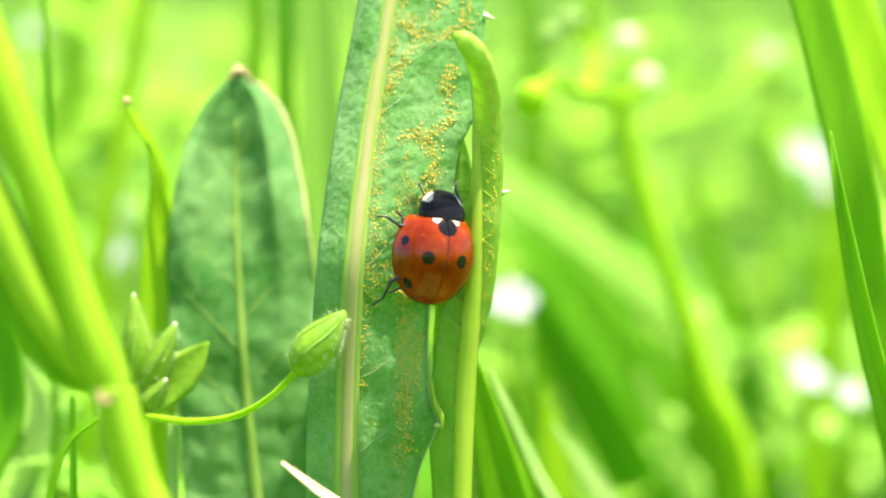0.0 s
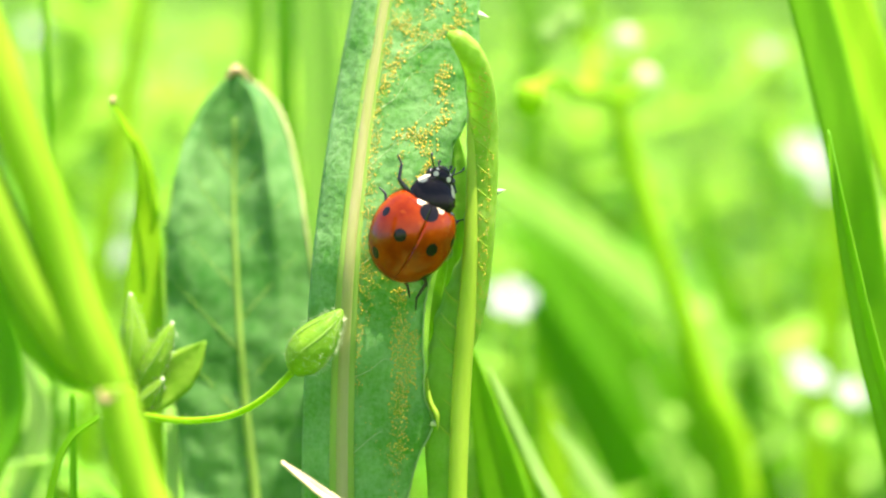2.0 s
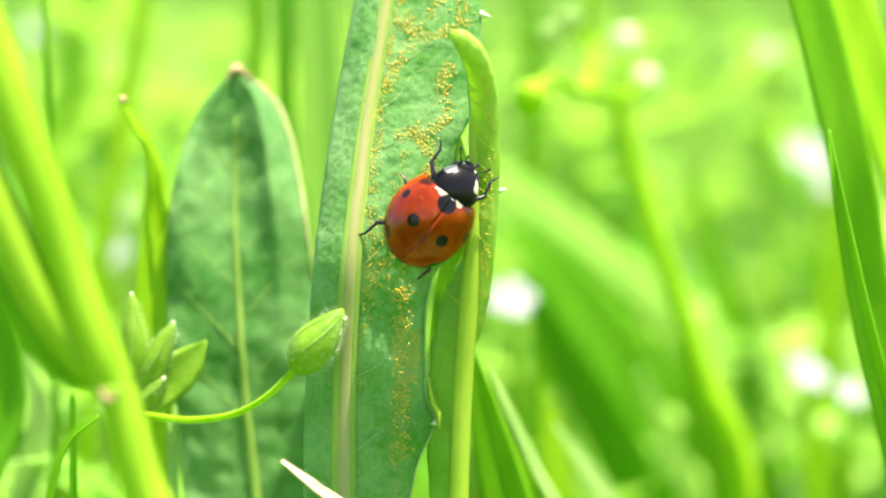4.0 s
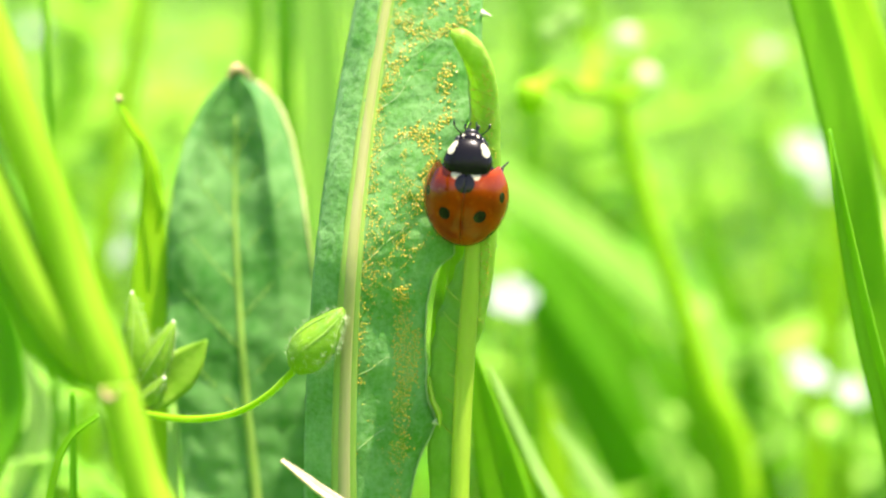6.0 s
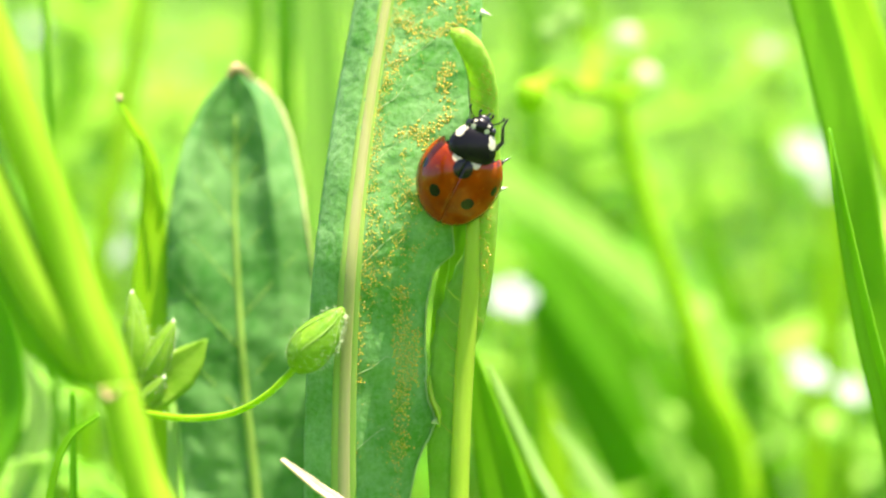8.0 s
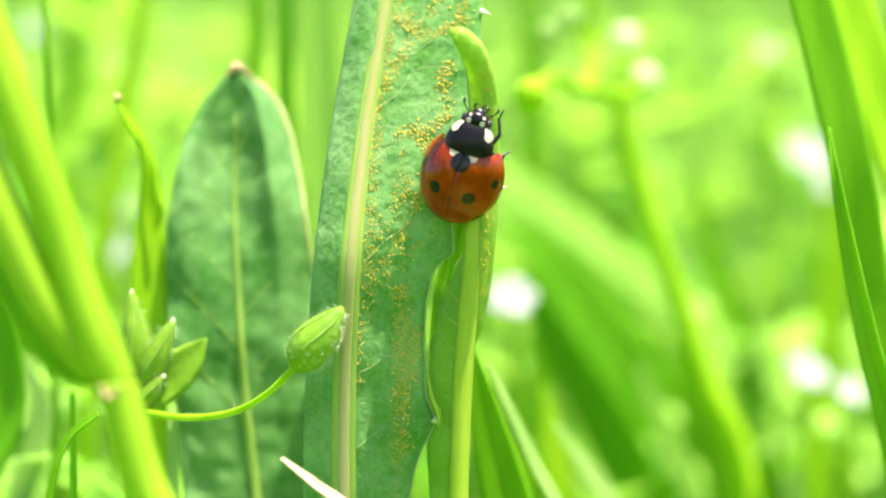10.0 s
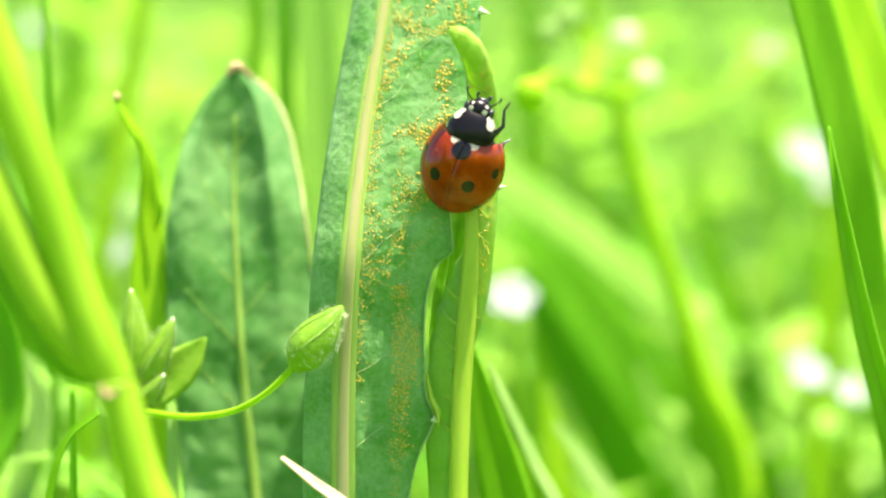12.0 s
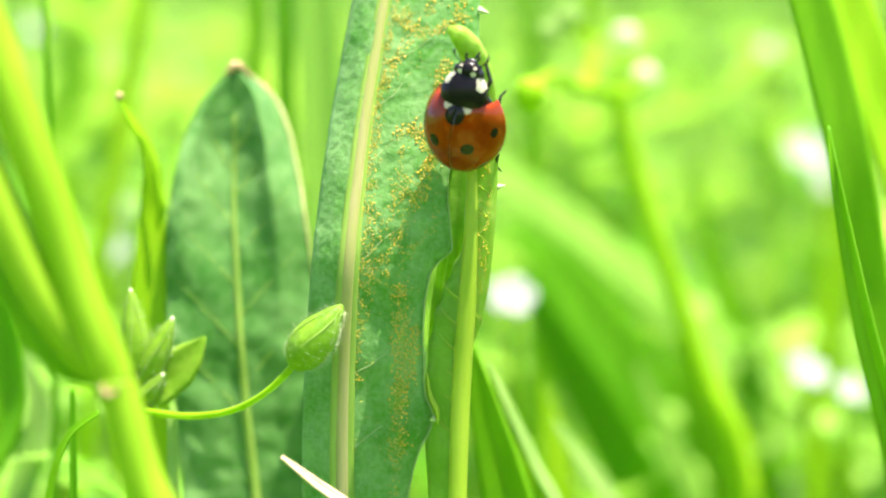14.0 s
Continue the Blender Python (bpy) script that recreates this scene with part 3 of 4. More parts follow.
def build_bud(owner, base, tip, width, name="bud", hairs=0, seed=0, material=None):
    """A closed bud of overlapping sepals, its hairs a part of it."""
    rng = random.Random(seed)
    p, q = np.array(base, float), np.array(tip, float)
    pts = [p + (q - p) * f for f in (0, 0.25, 0.5, 0.75, 1.0)]
    shape = (0.34, 0.78, 0.96, 1.0, 0.95, 0.82, 0.62, 0.40, 0.10)
    bud = part(name, tube(pts, [width * w for w in shape], 32, 40, 1.0, None, 5, 0.03),
               material or BUD_GREEN, owner)
    part("bud_tip", ellipsoid_at(q - (q - p) * 0.02, (0.16, 0.16, 0.2) if material else (0.09, 0.09, 0.12)), HAIR, bud, "whitish tip")
    if hairs:
        d = (q - p) / np.linalg.norm(q - p)
        s = np.cross(d, (0, 1, 0))
        s /= np.linalg.norm(s)
        up = np.cross(s, d)
        for a0 in (0.5, 1.5, 2.5, 3.6):
            line = []
            for f in (0.02, 0.2, 0.4, 0.6, 0.8, 0.97):
                w = np.interp(f, np.linspace(0, 1, 9), shape) * width
                a = a0 + 0.9 * (f - 0.5) * (1 if a0 < 2 else -1)
                line.append(p + (q - p) * f + (s * math.cos(a) - up * math.sin(a) * (1 if up[1] > 0 else -1)) * w * 0.99)
            part("sepal_edge", tube(line, (0.03, 0.08, 0.07, 0.03), 20, 6), RIB_DULL, bud, "pale raised sepal edge")
        bm = bmesh.new()
        for _ in range(hairs):
            f, a = rng.uniform(0.05, 0.95), rng.uniform(0, 2 * math.pi)
            w = np.interp(f, np.linspace(0, 1, 9), shape) * width
            out = s * math.cos(a) + up * math.sin(a)
            r = p + (q - p) * f + out * w * 0.97
            e = r + (out + d * rng.uniform(-0.2, 0.5)) * rng.uniform(0.2, 0.46)
            tube([r, (r + e) / 2 + d * 0.03, e], (0.010, 0.008, 0.004), 3, 3, 1.0, bm)
        tagged(part("hair", bm, HAIR, bud, "fine white hairs"), kind="stuff")
    return bud


def build_chickweed():
    plant = thing("chickweed_plant", (-22, 8, SOIL), "hairy green chickweed with closed buds on thin stalks", "plant")

    def back(x, y, z):
        return (x * 1.021, y + 3, z * 1.021)

    part("stem", tube([(-22, 8, SOIL), (-21.6, 8, -90), (-21.6, 9, -40), back(-20.6, 3.5, -11.2)], (0.9, 0.8, 0.7, 0.45), 40), STEM_LIME, plant)
    arc = [back(-20.6, 3.5, -11.2), (-16.8, 3.1, -11.6), (-13.5, 0.6, -10.95), (-11.2, -1.2, -9.6), (-9.45, -2.5, -7.9)]
    stalk = part("bud_stalk", tube(arc, (0.24, 0.24, 0.22, 0.22, 0.25), 40), STEM_LIME, plant)
    rng, line, bm = random.Random(9), curve_points(arc, 200), bmesh.new()
    for _ in range(260):
        q, a = line[rng.randrange(200)], rng.uniform(0, 2 * math.pi)
        out = np.array((0.3 * math.cos(a), math.sin(a), math.cos(a)))
        tube([q + out * 0.2, q + out * rng.uniform(0.32, 0.5)], (0.010, 0.004), 2, 3, 1.0, bm)
    tagged(part("hair", bm, HAIR, stalk, "fine white hairs"), kind="stuff")
    build_bud(plant, (-9.5, -2.5, -8.0), (-6.3, -2.6, -4.0), 1.42, "bud", 520, 1)
    build_bud(plant, back(-20.5, 4.0, -9.7), back(-20.9, 3.6, -3.05), 1.02, "bud", 160, 2, BUD_PALE)
    build_bud(plant, back(-20.2, 3.8, -9.8), back(-18.0, 3.2, -5.0), 0.97, "bud", 160, 3, BUD_PALE)
    build_bud(plant, back(-20.4, 3.6, -10.8), back(-18.6, 2.8, -8.8), 0.7, "bud", 40, 4, BUD_PALE)
    part("bract", sheet(blade_grid([back(-20.6, 3.5, -11.2), back(-18.8, 4.0, -9.4), back(-17.1, 4.2, -7.7), back(-15.9, 4.4, -6.3)],
                                   (0.3, 1.3, 1.5, 0.9, 0.05), (0.2, -1, 0.1), None, 10, 20, 7), 0.15), BUD_PALE, plant)
    return plant


chickweed = build_chickweed()


def build_grass_culm():
    plant = thing("grass_culm", (-13, -21, SOIL), "thick blurred lime green grass stem with a swollen node", "grass stem")

    def near(*pts):
        return [(x * 0.847, -21 + y, z * 0.847) for x, y, z in pts]

    part("lower_stem", tube([(-13, -21, SOIL)] + near((-15.0, 0, -60), (-18.2, 0, -20), (-20.0, 0, -15.2), (-21.6, 0, -9.6)),
                            (1.4, 1.3, 1.25, 1.15, 1.15), 50, 18, 1.0, None, 9, 0.03), CULM_LIME, plant, "paler lower stem")
    part("node", ellipsoid_at(near((-21.7, 0, -9.35))[0], (1.26, 1.26, 0.55)), CULM_LIME, plant, "swollen pale node")
    part("node_scar", tube(near((-22.4, -1.38, -9.2), (-22.0, -1.5, -9.9), (-21.4, -1.5, -9.6)), (0.08, 0.2, 0.08), 12, 8), TIP_RUST, plant, "brownish scar on the node")
    part("upper_stem", tube(near((-21.7, 0, -9.2), (-22.4, 0, -7.4), (-23.9, 0, -3.8), (-26.0, 0, 2.6), (-28.6, 0, 9.6), (-38, 0.3, 36)),
                            (1.1, 1.18, 1.18, 1.24, 1.3, 1.3), 50, 20, 1.0, None, 11, 0.025), CULM_LIME, plant)
    # Added second tube: left band of one stem, so shade forms its groove.
    part("side_shoot", tube(near((-22.4, 0.6, -9.2), (-24.1, 0.1, -7.6), (-26.1, -0.2, -4.4), (-28.4, -0.2, 0.2), (-31.3, -0.1, 7.0), (-42.7, 0.5, 34)),
                            (0.4, 0.8, 1.05, 1.2, 1.3, 1.3), 50, 18, 0.9, None, 9, 0.03), CULM_LIME, plant, "left band of the grooved stem, added as a second tube")
    # Shaded underside of the sheath: its shade is put in as the darker GRASS.
    part("sheath", sheet(blade_grid(near((-22.8, 1.2, -9.4), (-25.4, 1.2, -8.4), (-27.6, 1.4, -5.4), (-30.2, 1.6, -0.4), (-33.2, 2, 6.6), (-45, 3, 32)),
                                    (0.3, 0.6, 0.9, 1.1, 1.2, 1.0), (0.3, -0.9, -0.2), None, -20, 40, 11), 0.25), GRASS, plant)
    return plant


culm = build_grass_culm()


def depth(x, z, y):
    """Spreads a place in the main leaf's plane to a plane y mm behind it."""
    k = (REACH + y) / REACH
    return (x * k, y, z * k)


DOCK_Z = (-60, -17, -9.6, -4.4, -1.4, 1.5, 4.1, 6.0, 7.65, 9.7, 10.8, 11.5, 12.0)
DOCK_L = (-15.5, -16.8, -17.4, -17.9, -18.0, -17.9, -17.6, -17.2, -16.8, -15.9, -15.1, -14.4, -13.9)
DOCK_M = (-11.0, -12.0, -12.8, -13.2, -13.4, -13.6, -13.7, -13.7, -13.7, -13.7, -13.7, -13.7, -13.7)
DOCK_R = (-7.5, -8.4, -8.4, -8.4, -8.5, -8.9, -9.3, -9.75, -10.1, -10.9, -11.8, -12.6, -13.4)


def dock_at(z, k):
    """A place on the dock leaf: z up its rib, k from the left edge (-1) to the right edge (1)."""
    mid = float(np.interp(z, DOCK_Z, DOCK_M))
    x = mid + abs(k) * (float(np.interp(z, DOCK_Z, DOCK_L if k < 0 else DOCK_R)) - mid)
    low, high = (math.log1p(math.exp(0.6 * (z + d))) / 0.6 for d in (4.0, -3.0))
    trough = max(0.0, 1 - (abs(k) * (1.3 if k < 0 else 1.7)) ** 2) * min(1.0, max(0.0, (12.0 - z) / 5))
    back = 0.27 * (low * trough + high * (1 - trough)) + 0.16 * max(0.0, z - 8)
    back += 0.25 * math.sin(z * 0.55 + 4 * k) * k * k
    if k > 0.55:
        back += 0.10 * (k - 0.55) / 0.45 * max(0.0, z + 14)
    back += 0.26 * noise.noise(Vector((x * 0.5, z * 0.42, 4.0))) + 0.10 * noise.noise(Vector((x * 1.2, z * 1.0, 8.0)))
    q = (REACH + 15) / REACH
    return np.array((x * q, 14 + back, z * q - 0.36))


def build_dock():
    leaf = thing("dock_leaf", (-15, 16, SOIL), "dark green dock leaf with a withered reddish tip", "leaf")
    zs = np.concatenate((np.linspace(-60, -20, 16), np.linspace(-19, 12, 90)))
    part("left_half", sheet([[dock_at(z, k) for k in np.linspace(-1, 0, 22)] for z in zs], 0.25), DOCK_GREEN, leaf)
    part("right_half", sheet([[dock_at(z, k) for k in np.linspace(0, 1, 22)] for z in zs], 0.25), DOCK_GREEN, leaf)
    rim = [dock_at(z, 1.0) + (0.05, -0.05, 0) for z in np.linspace(-2, 11.8, 24)]
    part("rim", tube(rim, (0.04, 0.10, 0.13, 0.14, 0.15, 0.16, 0.18, 0.14), 60, 8), TAN_RIM, leaf, "pale tan curled rim")
    rib = [dock_at(z, 0) + (0, -0.1, 0) for z in np.linspace(-60, 9, 40)]
    part("midrib", tube(rib, (0.7, 0.62, 0.55, 0.46, 0.34, 0.2, 0.06), 70, 10, 0.6), RIB_DULL, leaf, "pale green midrib")
    for z0, side in ((-11, -1), (-6.5, -1), (-2.5, -1), (1.5, -1), (5, -1), (-9, 1), (-4.5, 1), (-0.5, 1), (3.5, 1), (6.5, 1)):
        vein = [dock_at(z0 + 4.5 * f, side * 0.85 * f) + (0, 0.0, 0) for f in (0.03, 0.25, 0.5, 0.75, 1.0)]
        part("vein", tube(vein, (0.05, 0.045, 0.03, 0.015), 24, 6), RIB_DULL, leaf)
    tip = [dock_at(11.6, -0.9), dock_at(12.0, 0) + (0, -0.1, 0.25), dock_at(11.5, 0.9)]
    part("tip", tube(tip, (0.14, 0.36, 0.2), 14), TIP_RUST, leaf, "withered reddish tip")
    part("stalk", tube([(-15, 16, SOIL), (-14, 15, -100), tuple(dock_at(-58, 0))], (1.2, 1.0, 0.8), 20), RIB_LIME, leaf)
    return leaf


dock = build_dock()


def build_thin_leaf():
    leaf = thing("thin_leaf", (-21, 15, SOIL), "slender twisted yellow-green leaf with an orange tip", "leaf")
    axis = [(-21, 15, -60), (-21.0, 15, -14), (-20.9, 15, -4.9), (-20.8, 15, -0.7), (-20.7, 15, 2.6), (-20.65, 14.6, 5.4), (-21.15, 14.2, 7.5), (-22.0, 13.8, 9.0), (-22.85, 13.5, 10.5)]
    part("blade", sheet(blade_grid(axis, (1.4, 1.5, 1.45, 1.25, 0.95, 0.7, 0.38, 0.32, 0.12), (0.2, -1, 0.1), (0.75, -0.65, 0.3), 10, 60, 9), 0.2), STEM_LIME, leaf)
    part("curled_edge", tube([(-20.3, 14.6, 1.0), (-19.9, 14.3, 2.6), (-20.2, 14.2, 4.2), (-20.6, 14.0, 6.0), (-21.4, 13.9, 8.0)], (0.08, 0.34, 0.28, 0.2, 0.08), 24, 10, 0.6), STEM_LIME, leaf, "inrolled green leaf edge")
    part("tip", ellipsoid_at((-22.85, 13.5, 10.7), (0.28, 0.2, 0.28)), TIP_RUST, leaf, "orange withered tip")
    part("stalk", tube([(-21, 15, SOIL), (-21, 15, -100), (-21, 15, -58)], (1.0, 0.9, 0.6), 20), STEM_LIME, leaf)
    return leaf


thin_leaf = build_thin_leaf()


def build_grass_blade(name, label, pts, widths, facing, facing_end, fold, material=None, n=50, m=9, thick=0.15, keel=0.08):
    """A long leaf that grows from the soil, with its keel."""
    g = thing(name, pts[0], label, "plant")
    part("blade", sheet(blade_grid(pts, widths, facing, facing_end, fold, n, m), thick), material or GRASS, g)
    f = np.array(facing, float) / np.linalg.norm(facing)
    part("keel", tube([tuple(np.array(p) - f * 0.05) for p in pts], [w * keel for w in widths], n, 6), material or GRASS, g)
    return g


right_blade = build_grass_blade("sedge_plant", "long deep green grass blade arching upward",
                                [(44, 16, SOIL), (42, 16, -80), (34.2, 15, -18), (31.3, 15, -4), (29.6, 14, 6), (27.5, 14, 15), (22.0, 14, 34)],
                                (1.0, 1.6, 1.6, 1.6, 1.6, 1.6, 1.4), (-0.1, -1, 0.4), None, 6, GRASS, keel=0.03)
right_blade_b = build_grass_blade("sedge_plant", "slender sunlit green grass blade beside a broad one",
                                  [(41, 3, SOIL), (38, 3, -80), (31.0, 3, -16), (28.55, 3, -6), (27.3, 3, 0), (26.4, 3, 5), (26.2, 4, 8)],
                                  (0.9, 1.2, 0.95, 0.75, 0.55, 0.3, 0.04), (-0.5, -1, 0.2), None, 18, GRASS, keel=0.12)
right_blade_c = build_grass_blade("sedge_plant", "bright lime grass blade behind a deep green one",
                                  [(50, 26, SOIL), (46, 26, -80), (41.5, 26, -16), (38.0, 26, 0), (34.0, 26, 12), (31.6, 26, 19), (26, 26, 36)],
                                  (1.4, 2.2, 2.2, 2.2, 2.2, 2.2, 1.6), (0.2, -1, 0.35), None, 8, STEM_LIME, keel=0.04)
inner_leaf = build_grass_blade("sedge_plant", "narrow green leaf between the two larger leaves",
                               [(0.5, 8.0, SOIL), (0.2, 8.0, -60), (-0.3, 6.4, -14), (-0.45, 4.8, -8), (-0.15, 3.2, -4), (0.25, 2.2, -1.6), (0.65, 1.8, -0.3)],
                               (0.3, 0.35, 0.25, 0.28, 0.34, 0.3, 0.04), (-0.2, -1, 0.0), None, 10, FOLD_INNER)
outer_leaf = build_grass_blade("sedge_plant", "small green leaf behind the folded leaf",
                               [(1.0, 8.0, SOIL), (1.0, 8.0, -60), (1.1, 4.0, -6), (1.25, 2.4, 1), (1.4, 2.2, 5), (1.3, 2.2, 7.6)],
                               (0.4, 0.6, 0.6, 0.72, 0.7, 0.06), (-0.1, -1, 0.2), None, 10, FOLD_INNER)
dry_blade = build_grass_blade("dried_sedge", "dry cream grass blade with a pointed tip",
                              [(6, -9, SOIL), (2, -8, -60), (-2, -7, -25), (-5.25, -6.3, -17.3), (-8.15, -6.0, -14.95), (-10.15, -5.8, -13.4)],
                              (1.0, 0.9, 0.6, 0.42, 0.32, 0.10), (0.5, -1, 0.5), None, 30, DRY)

# ---- blurred plants behind ----
def back_leaf(label, y, path, widths, material, facing=(-0.1, -1, 0.35), fold=14):
    """A leaf y mm behind the main one, from the soil up along a path of (x, z)."""
    pts = [depth(x, z, y) for x, z in path]
    foot = (pts[0][0], y, SOIL)
    k = (REACH + y) / REACH
    return build_grass_blade("sedge_plant" if max(widths) < 2 else "broadleaf_plant", label, [foot] + pts, [w * k for w in [widths[0] * 0.6] + list(widths)],
                             facing, None, fold, material, keel=0.05)


arc_blade = back_leaf("broad pale arching grass blade", 97, [(-7, -40), (-6, -2), (-2.5, 5.6), (3.5, 4.5), (8.4, 1.4), (12.2, -1.6), (15.2, -4.4), (20, -7.4), (24, -10.4), (32, -16)],
                      (1.2, 1.3, 1.3, 1.3, 1.3, 1.3, 1.25, 1.1, 1.0, 0.2), ARC_GREEN, (0.2, -0.9, 0.4), 3)
# One broad leaf: its lit half and its shaded half are built as two blades.
back_leaf("lit half of a broad green leaf leaning over", 92, [(19, -40), (17.5, -20), (14.6, -12.5), (12.0, -7.6), (9.0, -3.4), (6.2, -0.2), (3.8, 1.6)], (2.4, 2.4, 2.3, 2.2, 1.9, 1.3, 0.2), DEEP_GREEN, (-0.2, -0.8, 0.5), 6)
back_leaf("shaded half of a broad green leaf leaning over", 84, [(17, -40), (14.5, -20), (12.0, -14), (9.2, -9.0), (6.8, -4.8), (4.8, -1.4)], (1.9, 1.9, 1.8, 1.6, 1.2, 0.2), DEEP_GREEN, (-0.4, -1, 0.15), 6)
back_leaf("pale green slanting leaf", 74, [(24, -40), (17.5, -19), (14.6, -12), (12.9, -8)], (0.9, 0.9, 0.7, 0.2), ARC_GREEN, (0.1, -1, 0.3), 3)
back_leaf("deep green slanting grass blade", 84, [(26, -40), (20.0, -19), (16.9, -11), (15.0, -6)], (1.4, 1.4, 1.2, 0.2), GRASS, (-0.2, -1, 0.1), 3)
back_leaf("broad green grass blade with a pale rim", 14, [(8, -40), (5.0, -20), (3.7, -14.6), (2.5, -9.8), (1.9, -6.6)], (1.8, 1.9, 1.5, 0.9, 0.1), GRASS, (-0.3, -1, 0.3), 6)
# Rim of the blade above: its sunlight is put in as a paler strip.
back_leaf("separate pale strip for the sunlit rim of a grass blade", 16, [(12.5, -40), (7.9, -18), (6.2, -14.6), (4.9, -11.8), (3.8, -9.4), (3.0, -7.8)], (0.5, 0.45, 0.42, 0.36, 0.26, 0.06), PALE_GREEN, (0.2, -0.9, 0.4), 3)
back_leaf("faint pale slanting grass blade", 150, [(30, -40), (25, -4), (20.5, 7), (17, 11.5), (14, 16.5), (12.0, 24)], (0.8, 0.9, 1.0, 1.0, 0.9, 0.7), ARC_GREEN, (0.2, -1, 0.25), 3)
back_leaf("broad green blade far behind", 160, [(-30, -40), (-26.5, -4), (-24.6, 9), (-23, 24)], (1.2, 1.2, 1.2, 1.0), GRASS, (-0.4, -1, -0.1), 3)
back_leaf("soft green blade far behind", 150, [(9, -40), (9.6, -4), (8.8, 5), (7.8, 9)], (0.9, 0.9, 0.7, 0.1), GRASS, (-0.2, -1, 0.4), 6)
back_leaf("soft green blade far behind", 160, [(12.5, -40), (12.0, -4), (11.2, 4), (10.4, 8)], (0.9, 0.9, 0.7, 0.1), GRASS, (-0.2, -1, 0.4), 6)
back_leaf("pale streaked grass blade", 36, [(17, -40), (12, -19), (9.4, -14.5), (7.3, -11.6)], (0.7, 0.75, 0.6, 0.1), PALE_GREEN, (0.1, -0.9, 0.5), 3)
back_leaf("lime leaf low behind", 56, [(7.5, -40), (8, -20), (7.2, -12.5), (6.6, -9.0)], (0.9, 1.1, 0.8, 0.1), STEM_LIME, (0.1, -1, 0.4), 3)
back_leaf("bright upright grass blade behind", 108, [(5.5, -40), (6.4, -5), (6.0, 9), (5.0, 24)], (0.9, 0.9, 0.8, 0.4), GRASS)
back_leaf("deep green grass blade behind", 64, [(-13, -40), (-12.8, -5), (-12.5, 8), (-12.0, 24)], (0.8, 0.8, 0.7, 0.5), GRASS)
back_leaf("deep green upright grass stem", 45, [(-9.5, -40), (-10, -5), (-10.3, 6), (-10.5, 24)], (0.6, 0.6, 0.6, 0.5), DEEP_GREEN)
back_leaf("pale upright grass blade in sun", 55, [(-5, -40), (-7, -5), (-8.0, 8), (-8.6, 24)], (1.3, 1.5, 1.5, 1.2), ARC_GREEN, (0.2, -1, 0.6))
back_leaf("slender dark grass stem", 25, [(-26, -40), (-25.5, 0), (-26.0, 10), (-26.6, 24)], (0.2, 0.2, 0.2, 0.15), DEEP_GREEN)
back_leaf("yellow-green slanting grass blade", 70, [(-24, -40), (-23, -5), (-21, 8), (-18.5, 24)], (0.8, 0.8, 0.7, 0.5), STEM_LIME)
back_leaf("lime green upright grass blade", 90, [(24, -40), (25.5, -5), (27, 8), (27.5, 24)], (1.0, 1.0, 1.0, 0.6), STEM_LIME)
back_leaf("green slanting grass blade", 100, [(24, -40), (20, -8), (17.5, 0), (16, 6)], (1.2, 1.2, 0.8, 0.1), GRASS)
back_leaf("deep green leaf low in the grass", 35, [(-33, -40), (-31, -15), (-29.5, -8), (-29, -3)], (1.5, 1.6, 1.4, 0.2), DEEP_GREEN)
back_leaf("deep green leaf low in the grass", 20, [(-34, -40), (-30.5, -16), (-28.6, -10.5), (-29.2, -4.5), (-30.5, -1)], (1.2, 1.3, 1.4, 1.2, 0.2), DEEP_GREEN, (-0.3, -1, 0))
back_leaf("pale leaf low in the grass", 28, [(-30, -40), (-28, -18), (-26.5, -11), (-28, -6.5)], (0.9, 0.9, 0.8, 0.1), PALE_GREEN)
back_leaf("pale upright stem in sun", 8, [(-17.6, -40), (-17.7, -18), (-17.8, -11.2)], (0.42, 0.42, 0.35), PALE_GREEN)
back_leaf("thin brown-green upright stem", 6, [(-24.2, -40), (-24.3, -16), (-24.4, -9.5)], (0.25, 0.25, 0.15), DEEP_GREEN)
back_leaf("arching thin green stalk", 4, [(-27, -40), (-25.8, -16), (-24.6, -12.6), (-22.6, -11)], (0.25, 0.25, 0.22, 0.15), GRASS)
back_leaf("slender yellow-green grass blade", 6, [(-7.2, -40), (-7.9, -16), (-8.3, -9), (-8.6, -5)], (0.25, 0.25, 0.22, 0.03), STEM_LIME)


